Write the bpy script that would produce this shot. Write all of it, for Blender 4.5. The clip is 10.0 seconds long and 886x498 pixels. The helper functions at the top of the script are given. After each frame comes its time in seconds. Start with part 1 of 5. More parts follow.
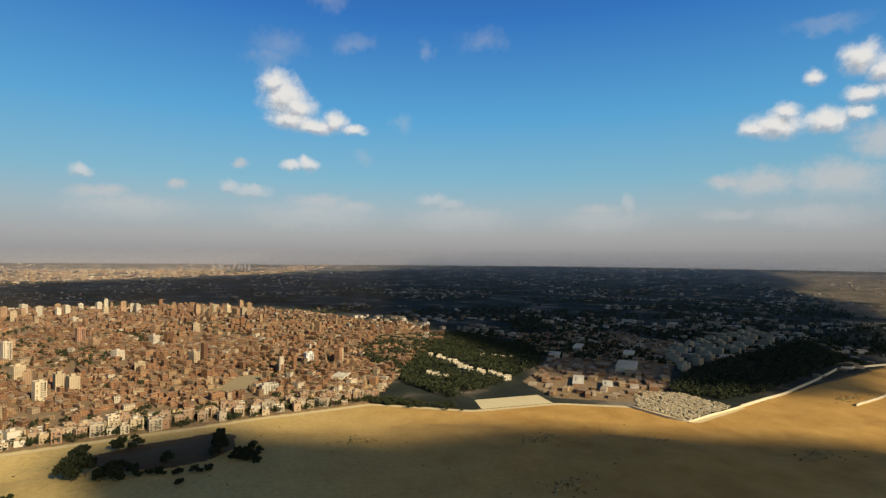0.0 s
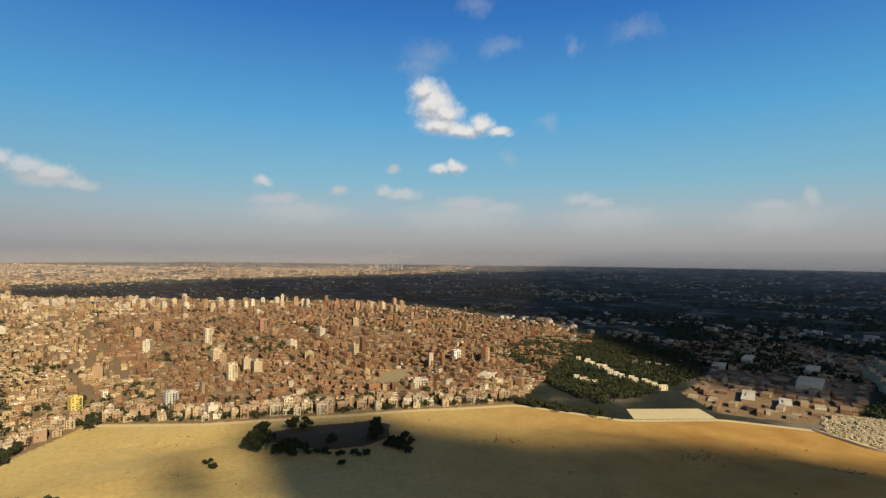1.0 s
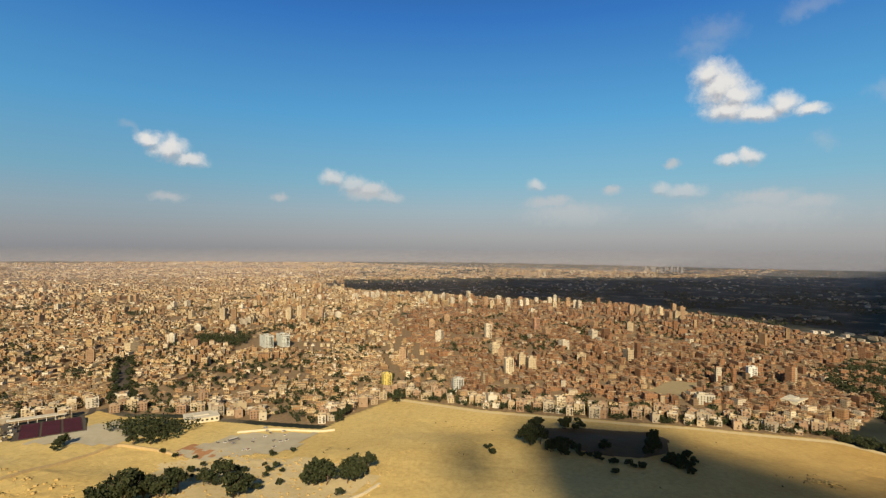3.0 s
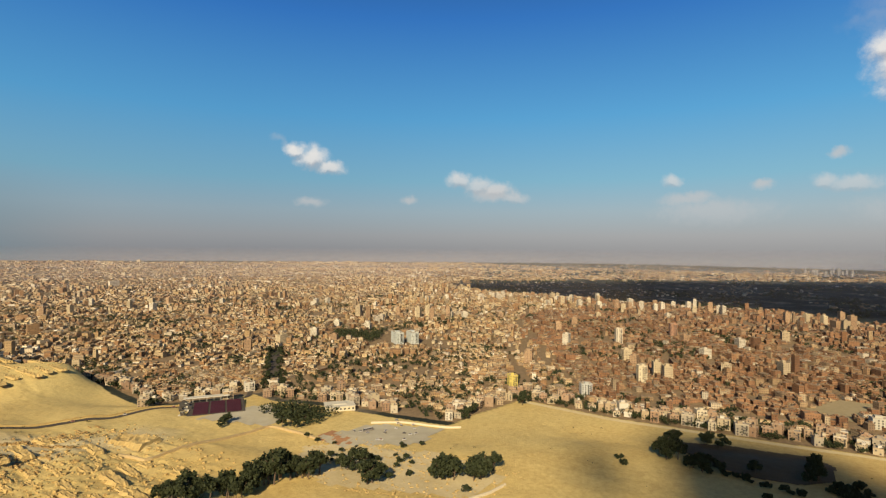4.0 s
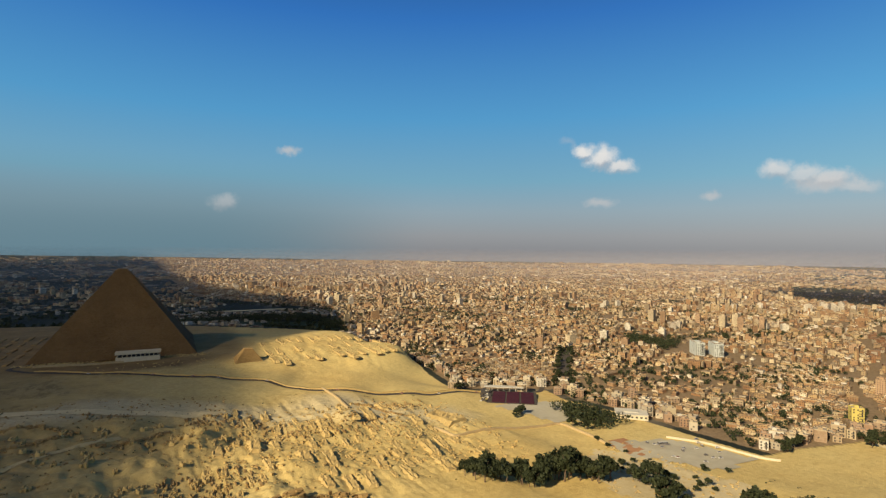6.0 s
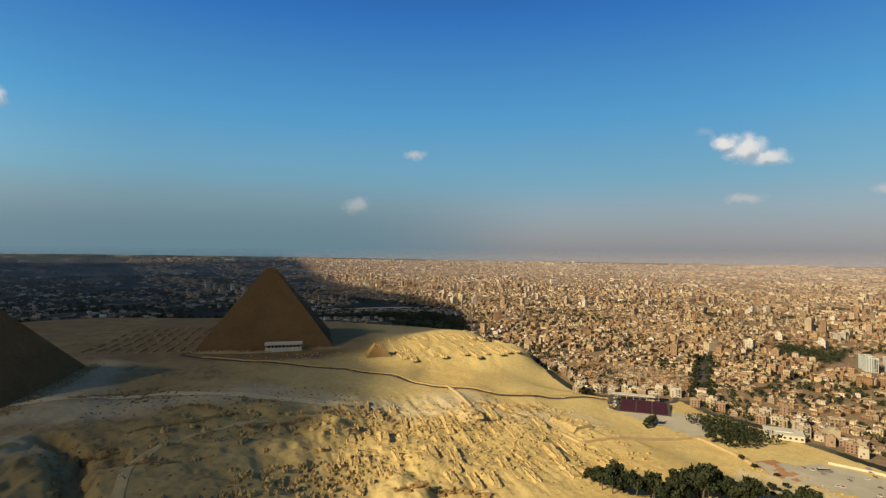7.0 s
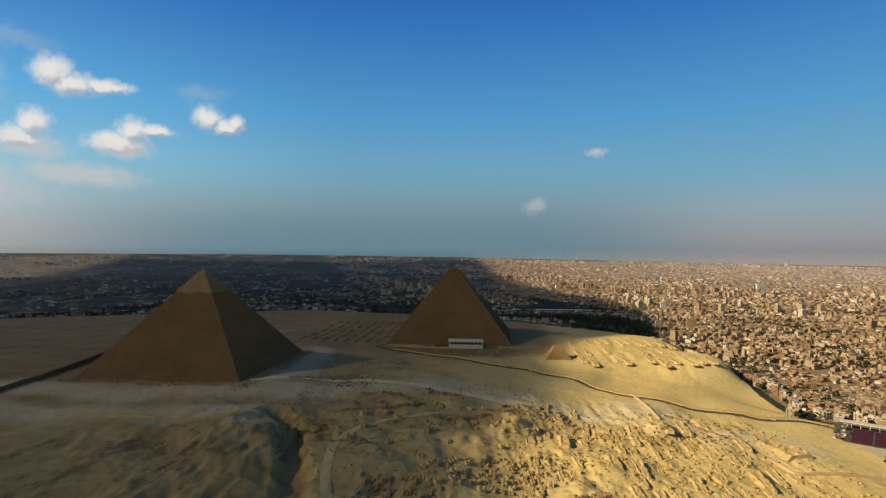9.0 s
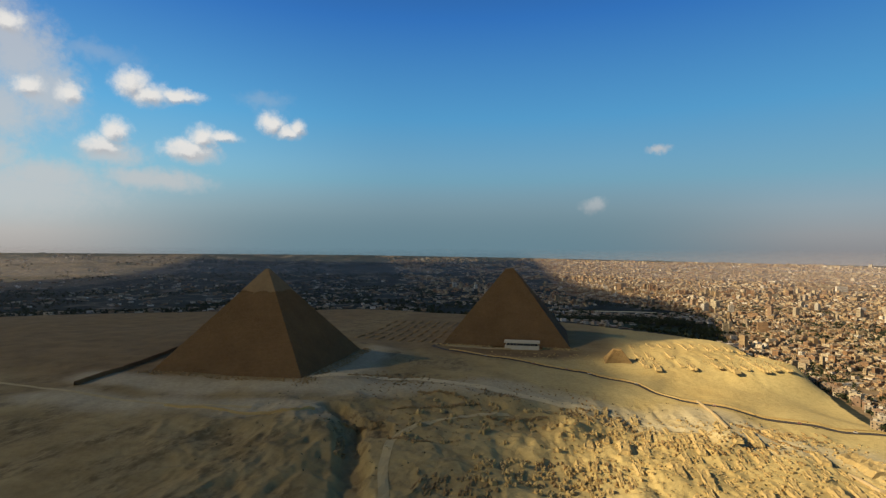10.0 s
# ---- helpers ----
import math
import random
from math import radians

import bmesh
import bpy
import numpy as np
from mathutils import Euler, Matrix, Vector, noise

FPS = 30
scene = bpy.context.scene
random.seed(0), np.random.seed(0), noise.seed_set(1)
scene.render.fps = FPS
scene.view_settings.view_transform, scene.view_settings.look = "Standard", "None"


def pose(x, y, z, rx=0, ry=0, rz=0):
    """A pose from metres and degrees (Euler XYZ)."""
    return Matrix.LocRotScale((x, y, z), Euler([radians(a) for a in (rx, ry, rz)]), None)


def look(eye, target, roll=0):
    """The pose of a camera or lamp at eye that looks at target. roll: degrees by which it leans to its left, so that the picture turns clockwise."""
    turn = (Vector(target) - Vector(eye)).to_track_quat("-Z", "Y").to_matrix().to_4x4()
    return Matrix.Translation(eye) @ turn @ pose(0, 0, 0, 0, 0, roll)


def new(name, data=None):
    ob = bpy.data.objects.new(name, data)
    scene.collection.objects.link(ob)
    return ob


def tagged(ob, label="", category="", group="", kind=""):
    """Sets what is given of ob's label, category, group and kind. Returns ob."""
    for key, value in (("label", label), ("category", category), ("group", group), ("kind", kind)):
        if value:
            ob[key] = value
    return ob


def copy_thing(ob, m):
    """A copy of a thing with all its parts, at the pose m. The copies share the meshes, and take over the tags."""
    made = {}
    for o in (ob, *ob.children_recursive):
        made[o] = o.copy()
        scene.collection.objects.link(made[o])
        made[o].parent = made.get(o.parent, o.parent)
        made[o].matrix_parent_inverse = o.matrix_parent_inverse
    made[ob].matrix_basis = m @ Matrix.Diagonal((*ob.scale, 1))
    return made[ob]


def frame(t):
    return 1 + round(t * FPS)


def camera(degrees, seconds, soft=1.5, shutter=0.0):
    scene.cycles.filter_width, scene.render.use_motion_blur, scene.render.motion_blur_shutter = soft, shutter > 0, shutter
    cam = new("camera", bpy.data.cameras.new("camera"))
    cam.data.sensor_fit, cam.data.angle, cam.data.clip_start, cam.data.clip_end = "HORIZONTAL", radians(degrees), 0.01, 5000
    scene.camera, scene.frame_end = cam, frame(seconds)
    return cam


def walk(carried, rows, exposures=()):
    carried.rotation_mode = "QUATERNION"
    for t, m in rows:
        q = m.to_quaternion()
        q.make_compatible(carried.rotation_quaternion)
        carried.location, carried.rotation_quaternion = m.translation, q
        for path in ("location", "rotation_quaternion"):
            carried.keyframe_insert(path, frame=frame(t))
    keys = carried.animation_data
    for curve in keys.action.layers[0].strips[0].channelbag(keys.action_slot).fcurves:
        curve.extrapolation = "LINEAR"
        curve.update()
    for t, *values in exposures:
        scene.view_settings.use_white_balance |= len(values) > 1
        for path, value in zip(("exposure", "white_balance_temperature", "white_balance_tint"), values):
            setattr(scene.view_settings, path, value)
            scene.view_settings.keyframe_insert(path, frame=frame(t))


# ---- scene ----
cam = camera(79.15, 10.0, soft=1.3)
EYE_Z = 211.0
# seconds, heading in degrees to the left of north
PATH = [
    (0, -114.43), (0.5, -107.07), (1, -98.96), (1.5, -90.79), (2, -82.17), (3.5, -64.61),
    (4, -57.16), (4.5, -50.20), (5, -41.77), (5.5, -34.22), (6, -26.96), (7.5, -8.08),
    (8, -2.76), (8.5, 1.57), (9, 5.07), (9.5, 7.96), (10, 11.01),
]
walk(cam, [(t, pose(0, 0, EYE_Z, 90.34, -0.31, h)) for t, h in PATH])

# ---- world, sun ----
SUN_BEARING, SUN_HEIGHT = 249.0, 30.0
sb, sh = radians(SUN_BEARING), radians(SUN_HEIGHT)
SUN_DIR = Vector((math.sin(sb) * math.cos(sh), math.cos(sb) * math.cos(sh), math.sin(sh)))

world = bpy.data.worlds.new("sky")
scene.world = world
world.use_nodes = True
wt = world.node_tree
wt.nodes.clear()


def wput(a, socket):
    if isinstance(a, bpy.types.NodeSocket):
        wt.links.new(a, socket)
    else:
        socket.default_value = a


def wmath(op, a, b=0.0, c=0.0):
    n = wt.nodes.new("ShaderNodeMath")
    n.operation = op
    for i, v in enumerate((a, b, c)):
        wput(v, n.inputs[i])
    return n.outputs[0]


def wvec(op, a, b=(0, 0, 0), scale=1.0):
    n = wt.nodes.new("ShaderNodeVectorMath")
    n.operation = op
    wput(a, n.inputs[0])
    wput(b, n.inputs[1])
    n.inputs[3].default_value = scale
    return n.outputs[1 if op in ("DOT_PRODUCT", "LENGTH") else 0]


def wstep(v, low, high, out_low=0.0, out_high=1.0):
    n = wt.nodes.new("ShaderNodeMapRange")
    n.interpolation_type = "SMOOTHSTEP"
    for k, q in zip(("Value", "From Min", "From Max", "To Min", "To Max"), (v, low, high, out_low, out_high)):
        wput(q, n.inputs[k])
    return n.outputs["Result"]


def wmix(fac, a, b, mode="MIX"):
    n = wt.nodes.new("ShaderNodeMix")
    n.data_type, n.blend_type = "RGBA", mode
    for k, q in ((0, fac), (6, a), (7, b)):
        wput((*q, 1) if isinstance(q, tuple) else q, n.inputs[k])
    return n.outputs[2]


def wnoise(v, scale, detail=6.0, rough=0.55, colour=False):
    n = wt.nodes.new("ShaderNodeTexNoise")
    wput(v, n.inputs["Vector"])
    n.inputs["Scale"].default_value, n.inputs["Detail"].default_value, n.inputs["Roughness"].default_value = scale, detail, rough
    return n.outputs["Color" if colour else "Fac"]


def heading(b, e=0.0):
    b, e = radians(b), radians(e)
    return (math.sin(b) * math.cos(e), math.cos(b) * math.cos(e), math.sin(e))


sky = wt.nodes.new("ShaderNodeTexSky")
sky.sky_type = "NISHITA"
sky.sun_disc = False
sky.sun_elevation, sky.sun_rotation = sh, sb
sky.air_density, sky.dust_density, sky.ozone_density = 1.0, 2.0, 3.0
view = wt.nodes.new("ShaderNodeTexCoord").outputs["Generated"]
sep = wt.nodes.new("ShaderNodeSeparateXYZ")
wput(view, sep.inputs[0])
rise = sep.outputs["Z"]
SKY_RAMP = [(0.0, (0.315, 0.31, 0.31)), (0.03, (0.36, 0.365, 0.37)), (0.075, (0.33, 0.425, 0.47)), (0.13, (0.205, 0.44, 0.565)),
            (0.24, (0.095, 0.375, 0.66)), (0.40, (0.03, 0.19, 0.56)), (0.52, (0.015, 0.08, 0.28)), (0.7, (0.008, 0.035, 0.12)), (1.0, (0.005, 0.02, 0.07))]
ramp = wt.nodes.new("ShaderNodeValToRGB")
els = ramp.color_ramp.elements
els[0].position, els[0].color = SKY_RAMP[0][0], (*SKY_RAMP[0][1], 1)
els[1].position, els[1].color = SKY_RAMP[-1][0], (*SKY_RAMP[-1][1], 1)
for p_, c_ in SKY_RAMP[1:-1]:
    els.new(p_).color = (*c_, 1)
wput(rise, ramp.inputs[0])
air = wmix(0.85, wmix(1.0, sky.outputs[0], (0.07, 0.07, 0.07), "MULTIPLY"), ramp.outputs[0])
# the haze is paler to the south-east and north-west, bluer to the north
pale = wmath("ADD", wstep(wvec("DOT_PRODUCT", view, heading(112)), 0.2, 1.0, 0.0, 0.42), wstep(wvec("DOT_PRODUCT", view, heading(-62)), 0.66, 0.97, 0.0, 0.75))
low = wstep(rise, 0.02, 0.42, 1.0, 0.25)
air = wmix(1.0, air, wmix(wmath("MULTIPLY", pale, low), (0.90, 0.92, 0.96), (1.52, 1.46, 1.40)), "MULTIPLY")
dusk = wmath("MULTIPLY", wstep(wvec("DOT_PRODUCT", view, heading(-12)), 0.78, 0.98), wstep(rise, 0.02, 0.17, 1.0, 0.0))
air = wmix(wmath("MULTIPLY", dusk, 0.8), air, (0.105, 0.222, 0.283))

# ---- clouds in the sky: bearing, rise, half width, half height in degrees ----
HEAPED = [
    (97.8, 15.4, 3.2, 2.8), (97.0, 16.8, 2.4, 1.8), (99.2, 14.6, 2.6, 2.0), (98.6, 13.4, 3.6, 1.7), (101.0, 12.8, 3.8, 1.3), (102.8, 13.4, 1.9, 1.6), (104.8, 12.6, 2.2, 0.8),
    (100.2, 9.0, 1.7, 1.0), (98.6, 8.8, 1.4, 0.8), (80.2, 7.0, 1.3, 1.0), (94.6, 6.0, 3.0, 1.0), (92.8, 6.3, 1.6, 1.0), (113.2, 5.5, 2.4, 1.0), (115.2, 5.1, 2.2, 0.8),
    (133.4, 5.0, 0.9, 1.4), (152.4, 16.2, 2.2, 1.9), (154.0, 15.2, 2.0, 1.5), (149.1, 15.3, 1.1, 0.9), (146.3, 11.6, 3.4, 1.8), (144.6, 11.3, 2.0, 1.2), (147.2, 12.6, 1.8, 1.2),
    (150.1, 11.5, 2.7, 1.5), (152.2, 12.0, 1.8, 1.1), (152.6, 13.5, 2.0, 1.1), (155.0, 13.4, 2.4, 1.6),
    (43.4, 9.6, 2.5, 1.7), (41.6, 10.5, 1.5, 1.0), (45.2, 8.7, 2.4, 1.0), (60.7, 7.1, 2.7, 1.3), (58.9, 7.7, 1.8, 1.3), (62.6, 6.6, 2.7, 1.1), (64.8, 5.7, 2.2, 0.8),
    (4.6, 4.9, 2.0, 1.1), (-28.8, 12.9, 1.9, 1.6), (-27.2, 12.2, 2.0, 1.1), (-26.2, 12.6, 1.3, 1.4), (-36.6, 9.7, 3.4, 1.4), (-35.2, 10.9, 2.2, 1.8), (-33.4, 11.1, 2.4, 0.9),
    (-43.6, 9.5, 2.7, 1.4), (-42.6, 10.8, 1.8, 1.6), (-41.3, 15.1, 2.3, 2.0), (-39.8, 14.3, 3.0, 1.6), (-37.4, 14.6, 3.2, 0.9),
    (-45.9, 13.5, 1.5, 1.4), (-50.4, 18.4, 1.8, 1.2), (-48.9, 13.6, 1.6, 1.2),
]
SOFT = [
    (-49.6, 16.0, 4.8, 5.2), (-47.6, 13.4, 4.0, 4.4), (-52.5, 18.5, 5.0, 5.5), (-51.0, 11.6, 5.4, 4.2), (-50, 17, 3.4, 3.6),
    (101.4, 5.1, 4.5, 1.3), (104.8, 4.6, 3.4, 1.0), (145.2, 6.6, 4.6, 2.0), (142.4, 6.8, 2.6, 1.2), (150.8, 6.6, 5.2, 2.4), (154.5, 9.4, 4.4, 2.4), (-47.6, 6.4, 6.0, 2.2), (-52.0, 7.8, 4.6, 2.6),
    (-40.6, 6.9, 4.6, 1.5), (10.8, 10.2, 1.6, 0.6), (82.5, 5.5, 2.2, 0.8), (43.4, 5.2, 2.2, 0.7), (87.9, 6.3, 1.5, 0.6), (93.6, 8.8, 1.0, 0.7), (142.6, 3.7, 3.4, 0.8),
    (101.0, 3.6, 9.0, 2.2), (116.0, 3.4, 8.0, 2.0), (131.0, 3.2, 7.0, 1.8), (149.0, 3.4, 6.0, 1.6), (-49.0, 5.0, 10.0, 3.6), (84.0, 4.0, 7.0, 1.8),
    (-36.0, 9.2, 3.4, 1.3), (-42.8, 8.8, 4.0, 1.8), (-38.5, 6.6, 6.0, 1.6), (62.4, 6.1, 3.6, 1.1),
    (81.7, 5.2, 3.8, 0.9), (130.6, 4.4, 3.4, 0.9), (53.5, 5.6, 1.2, 0.6),
]
WISPS = [
    (97.1, 20.3, 3.4, 2.0), (96.3, 18.9, 3.2, 1.4), (104.8, 21.0, 3.0, 1.4), (118.6, 21.5, 3.2, 1.4), (112.6, 20.6, 1.2, 1.4), (109.9, 13.7, 1.6, 1.5), (-29.6, 15.0, 3.4, 1.6),
    (150, 19.3, 3.8, 1.1), (102, 24.8, 2.6, 1.4), (105.8, 9.9, 1.6, 1.2), (-44.6, 17.2, 5.6, 1.4), (40.0, 11.2, 1.6, 0.8),
]


def heaps(v, lobes, grow=1.0):
    top = None
    for b, e, w, h in lobes:
        m = wt.nodes.new("ShaderNodeMapping")
        m.vector_type = "TEXTURE"
        wput(v, m.inputs["Vector"])
        m.inputs["Location"].default_value = heading(b, e)
        m.inputs["Rotation"].default_value = (radians(e), 0, -radians(b))
        m.inputs["Scale"].default_value = (radians(w) * grow, 5.0, radians(h) * grow)
        g = wt.nodes.new("ShaderNodeTexGradient")
        g.gradient_type = "SPHERICAL"
        wput(m.outputs[0], g.inputs[0])
        top = g.outputs["Fac"] if top is None else wmath("MAXIMUM", top, g.outputs["Fac"])
    return top


swirl = wvec("SUBTRACT", wnoise(view, 26, 7, 0.6, True), (0.5, 0.5, 0.5))
bent = wvec("ADD", view, wvec("SCALE", swirl, scale=0.028))
curl = wnoise(view, 75, 8, 0.66)
heap = heaps(bent, HEAPED, 0.95)
above = heaps(wvec("ADD", bent, tuple(0.012 * c for c in (-0.35, -0.15, 0.92))), HEAPED, 0.95)
cover = wstep(wmath("ADD", heap, wmath("MULTIPLY", wmath("SUBTRACT", curl, 0.5), wmath("MINIMUM", 0.7, wmath("MULTIPLY", heap, 5.0)))), 0.0, 0.82)
lit = wstep(wmath("ADD", wmath("SUBTRACT", above, heap), wmath("MULTIPLY", wmath("SUBTRACT", curl, 0.5), -0.7)), -0.22, 0.42, 1.0, 0.0)
haze_heap, wisp = heaps(bent, SOFT), heaps(wvec("ADD", view, wvec("SCALE", swirl, scale=0.06)), WISPS)
veil = wstep(wmath("ADD", haze_heap, wmath("MULTIPLY", wmath("SUBTRACT", curl, 0.5), wmath("MINIMUM", 0.7, wmath("MULTIPLY", haze_heap, 4.0)))), 0.03, 0.85, 0.0, 0.72)
veil = wmath("MAXIMUM", veil, wstep(wmath("ADD", wisp, wmath("MULTIPLY", wmath("SUBTRACT", curl, 0.5), wmath("MINIMUM", 0.5, wmath("MULTIPLY", wisp, 3.0)))), 0.03, 1.0, 0.0, 0.22))
clear = wstep(rise, 0.05, 0.19, 0.30, 1.0)
tone = wmix(lit, (0.45, 0.455, 0.48), (0.78, 0.765, 0.74))
tone = wmix(clear, (0.50, 0.47, 0.46), tone)
final = wmix(wmath("MULTIPLY", veil, wstep(rise, 0.03, 0.12, 0.35, 1.0)), air, (0.56, 0.55, 0.545))
final = wmix(wmath("MULTIPLY", cover, clear), final, tone)
bg = wt.nodes.new("ShaderNodeBackground")
wput(final, bg.inputs[0])
wout = wt.nodes.new("ShaderNodeOutputWorld")
wput(bg.outputs[0], wout.inputs[0])

sun_data = bpy.data.lights.new("sun", "SUN")
sun_data.energy, sun_data.angle, sun_data.color = 6.7, radians(0.55), (1.0, 0.86, 0.61)
sun = new("sun", sun_data)
sun.matrix_world = look((0, 0, 0), -SUN_DIR)


# ---- materials ----
class Mat:
    """A small builder for node materials."""

    def __init__(self, name, rough=0.9, spec=0.2):
        self.m = bpy.data.materials.new(name)
        self.m.use_nodes = True
        self.t = self.m.node_tree
        self.b = self.t.nodes["Principled BSDF"]
        self.b.inputs["Roughness"].default_value = rough
        self.b.inputs["Specular IOR Level"].default_value = spec

    def node(self, kind):
        return self.t.nodes.new(kind)

    def put(self, a, b):
        self.t.links.new(a, b)
        return b

    def where(self):
        g = self.node("ShaderNodeNewGeometry")
        return g.outputs["Position"]

    def noise(self, size, detail=6, rough=0.6, at=None, stretch=None):
        n = self.node("ShaderNodeTexNoise")
        n.inputs["Scale"].default_value = 1.0 / size
        n.inputs["Detail"].default_value = detail
        n.inputs["Roughness"].default_value = rough
        src = at or self.where()
        if stretch:
            mp = self.node("ShaderNodeMapping")
            mp.inputs["Scale"].default_value = stretch
            self.put(src, mp.inputs[0])
            src = mp.outputs[0]
        self.put(src, n.inputs["Vector"])
        return n.outputs["Fac"]

    def ramp(self, fac, stops, mode="LINEAR"):
        r = self.node("ShaderNodeValToRGB")
        r.color_ramp.interpolation = mode
        e = r.color_ramp.elements
        e[0].position, e[0].color = stops[0][0], (*stops[0][1], 1)
        e[1].position, e[1].color = stops[-1][0], (*stops[-1][1], 1)
        for p, c in stops[1:-1]:
            e.new(p).color = (*c, 1)
        self.put(fac, r.inputs[0])
        return r.outputs[0]

    def mix(self, fac, a, b, mode="MIX"):
        n = self.node("ShaderNodeMix")
        n.data_type, n.blend_type = "RGBA", mode
        for i, v in ((0, fac), (6, a), (7, b)):
            if isinstance(v, bpy.types.NodeSocket):
                self.put(v, n.inputs[i])
            elif isinstance(v, tuple):
                n.inputs[i].default_value = (*v, 1)
            else:
                n.inputs[i].default_value = v
        return n.outputs[2]

    def math(self, op, a, b=0.0, c=0.0):
        n = self.node("ShaderNodeMath")
        n.operation = op
        for i, v in enumerate((a, b, c)):
            if isinstance(v, bpy.types.NodeSocket):
                self.put(v, n.inputs[i])
            else:
                n.inputs[i].default_value = v
        return n.outputs[0]

    def attr(self, name):
        n = self.node("ShaderNodeAttribute")
        n.attribute_name = name
        return n.outputs["Fac"]

    def island(self):
        return self.node("ShaderNodeNewGeometry").outputs["Random Per Island"]

    def object_random(self):
        return self.node("ShaderNodeObjectInfo").outputs["Random"]

    def bump(self, height, strength=0.5, distance=1.0):
        n = self.node("ShaderNodeBump")
        n.inputs["Strength"].default_value = strength
        n.inputs["Distance"].default_value = distance
        self.put(height, n.inputs["Height"])
        self.put(n.outputs[0], self.b.inputs["Normal"])

    def colour(self, c):
        if isinstance(c, tuple):
            self.b.inputs["Base Color"].default_value = (*c, 1)
        else:
            self.put(c, self.b.inputs["Base Color"])
        return self.m


def grainy(name, a, b, size, rough=0.9, bump=0.3, dist=0.3):
    k = Mat(name, rough)
    n1, n2 = k.noise(size, 8, 0.65), k.noise(size * 9, 4, 0.6)
    c = k.ramp(n1, [(0.3, a), (0.7, b)])
    c = k.mix(0.45, c, k.ramp(n2, [(0.3, a), (0.7, b)]))
    k.bump(n1, bump, dist)
    return k.colour(c)
# ---- the lie of the land: x east, y north, z from the level of the town ----
LAND = [
    (-411, 738, 50), (-303, 630, 50), (-518, 630, 50), (-303, 846, 49), (-700, 700, 51), (-232, 517, 45), (-399, 512, 46), (-656, 541, 48),
    (-118, 398, 38), (-170, 494, 40), (-500, 250, 44), (-135, 683, 42), (-5, 618, 36), (-202, 943, 42), (-69, 1089, 41.7), (-184, 974, 41.7),
    (46, 974, 41.7), (46, 1200, 41), (-250, 1300, 42), (-59, 864, 40), (29, 814, 38), (109, 797, 33), (167, 714, 27),
    (139, 1060, 44), (280, 1054, 46), (345, 910, 44), (230, 950, 44), (187, 757, 23), (300, 694, 17), (326, 678, 10), (130, 900, 41),
    (63, 480, 27), (211, 523, 19), (150, 584, 24), (276, 513, 11), (200, 400, 20), (0, 250, 30), (311, 416, 12), (300, 200, 16),
    (417, 204, 11), (550, 40, 9), (450, 0, 12), (500, -250, 9), (350, -400, 12), (0, -100, 25), (-600, -300, 40), (-556, 1480, 38),
    (-1000, 1250, 40), (-1500, 1150, 40), (180, 1180, 38),
]
LOW = [
    (420, 435, 4), (532, 424, 3), (420, 510, 5), (410, 590, 6), (460, 690, 3), (527, 648, 2), (707, 320, 1), (692, 186, 1), (702, 59, 1), (721, -213, 1), (635, -327, 1),
    (563, -533, 1), (480, -555, 1), (501, -676, 0), (572, -1174, 0), (900, 600, 0), (400, 760, 4), (425, 900, 3), (425, 1040, 2), (480, 1200, 0),
    (350, 1400, 0), (-100, 1750, 0), (-700, 1850, 0), (1000, 0, 0), (1000, -600, 0), (1300, 900, 0), (-1500, 2000, 5), (600, 460, 1), (640, 1000, 0), (900, -1500, 0), (400, -800, 2),
]


def smooth(a, b, v):
    u = np.clip((v - a) / (b - a), 0, 1)
    return u * u * (3 - 2 * u)


def land(x, y):
    """The height of the ground, without its small relief."""
    x, y = np.asarray(x, float), np.asarray(y, float)
    top, low = 0.0, 1e-9
    for px, py, pz in LAND + LOW:
        w = 1.0 / (((x - px) ** 2 + (y - py) ** 2) / 1e4 + 0.08) ** 2.4
        top, low = top + w * pz, low + w
    r = np.hypot(x, y)
    z = top / low * (1 - smooth(1500, 2400, r))
    # far away the plain climbs gently to meet the skyline
    far = np.clip((r - 2500) / 2450, 0, 1)
    rim = np.interp(np.degrees(np.arctan2(x, y)), [-60, -20, 0, 20, 45, 75, 100, 150], [0.22, 0.35, 0.6, 0.9, 1.05, 1.1, 1.4, 1.45])
    dip = np.radians(4.82 * (1 - far) + rim * far)
    return np.where(r > 2500, 211 - r * np.tan(dip), z)


def polar(*rows):
    """Places from bearings and ranges."""
    return [(r * math.sin(radians(b)), r * math.cos(radians(b))) for b, r in rows]


DESERT = [
    (200, -1600), (610, -1300), (572, -1174), (501, -676), (480, -555), (563, -533), (618, -452), (635, -327), (721, -213), (702, 59), (692, 186),
    (707, 320), (608, 339), (545, 342), (532, 424), (524, 508), (500, 600), (510, 655), (380, 705), (388, 800), (380, 930), (395, 1040), (300, 1180),
    (150, 1290), (-100, 1450), (-556, 1580), (-1050, 1370), (-1584, 1303), (-2600, 900), (-2600, -1600),
]
BELT = polar((60, 3000), (68, 2750), (75, 2450), (90, 2300), (100, 1900), (112, 1480), (115, 1330))
TOWN = [(721, -213), (702, 59), (692, 186), (707, 320), (608, 339), (560, 342), (545, 424), (540, 508), (515, 600), (525, 655), (395, 712), (402, 800),
        (400, 930), (412, 1050), (335, 1200), (440, 1420), (520, 1900), (300, 2350), (120, 2700)] + polar((-1.5, 4940), (20, 4990), (45, 4990), (60, 4940)) + BELT + [
    (1000, -400), (800, -270)]
SHADY_TOWN = polar((-1.5, 4900), (-17, 4900), (-14, 3300), (-9, 2250), (4, 2150), (4, 2700))
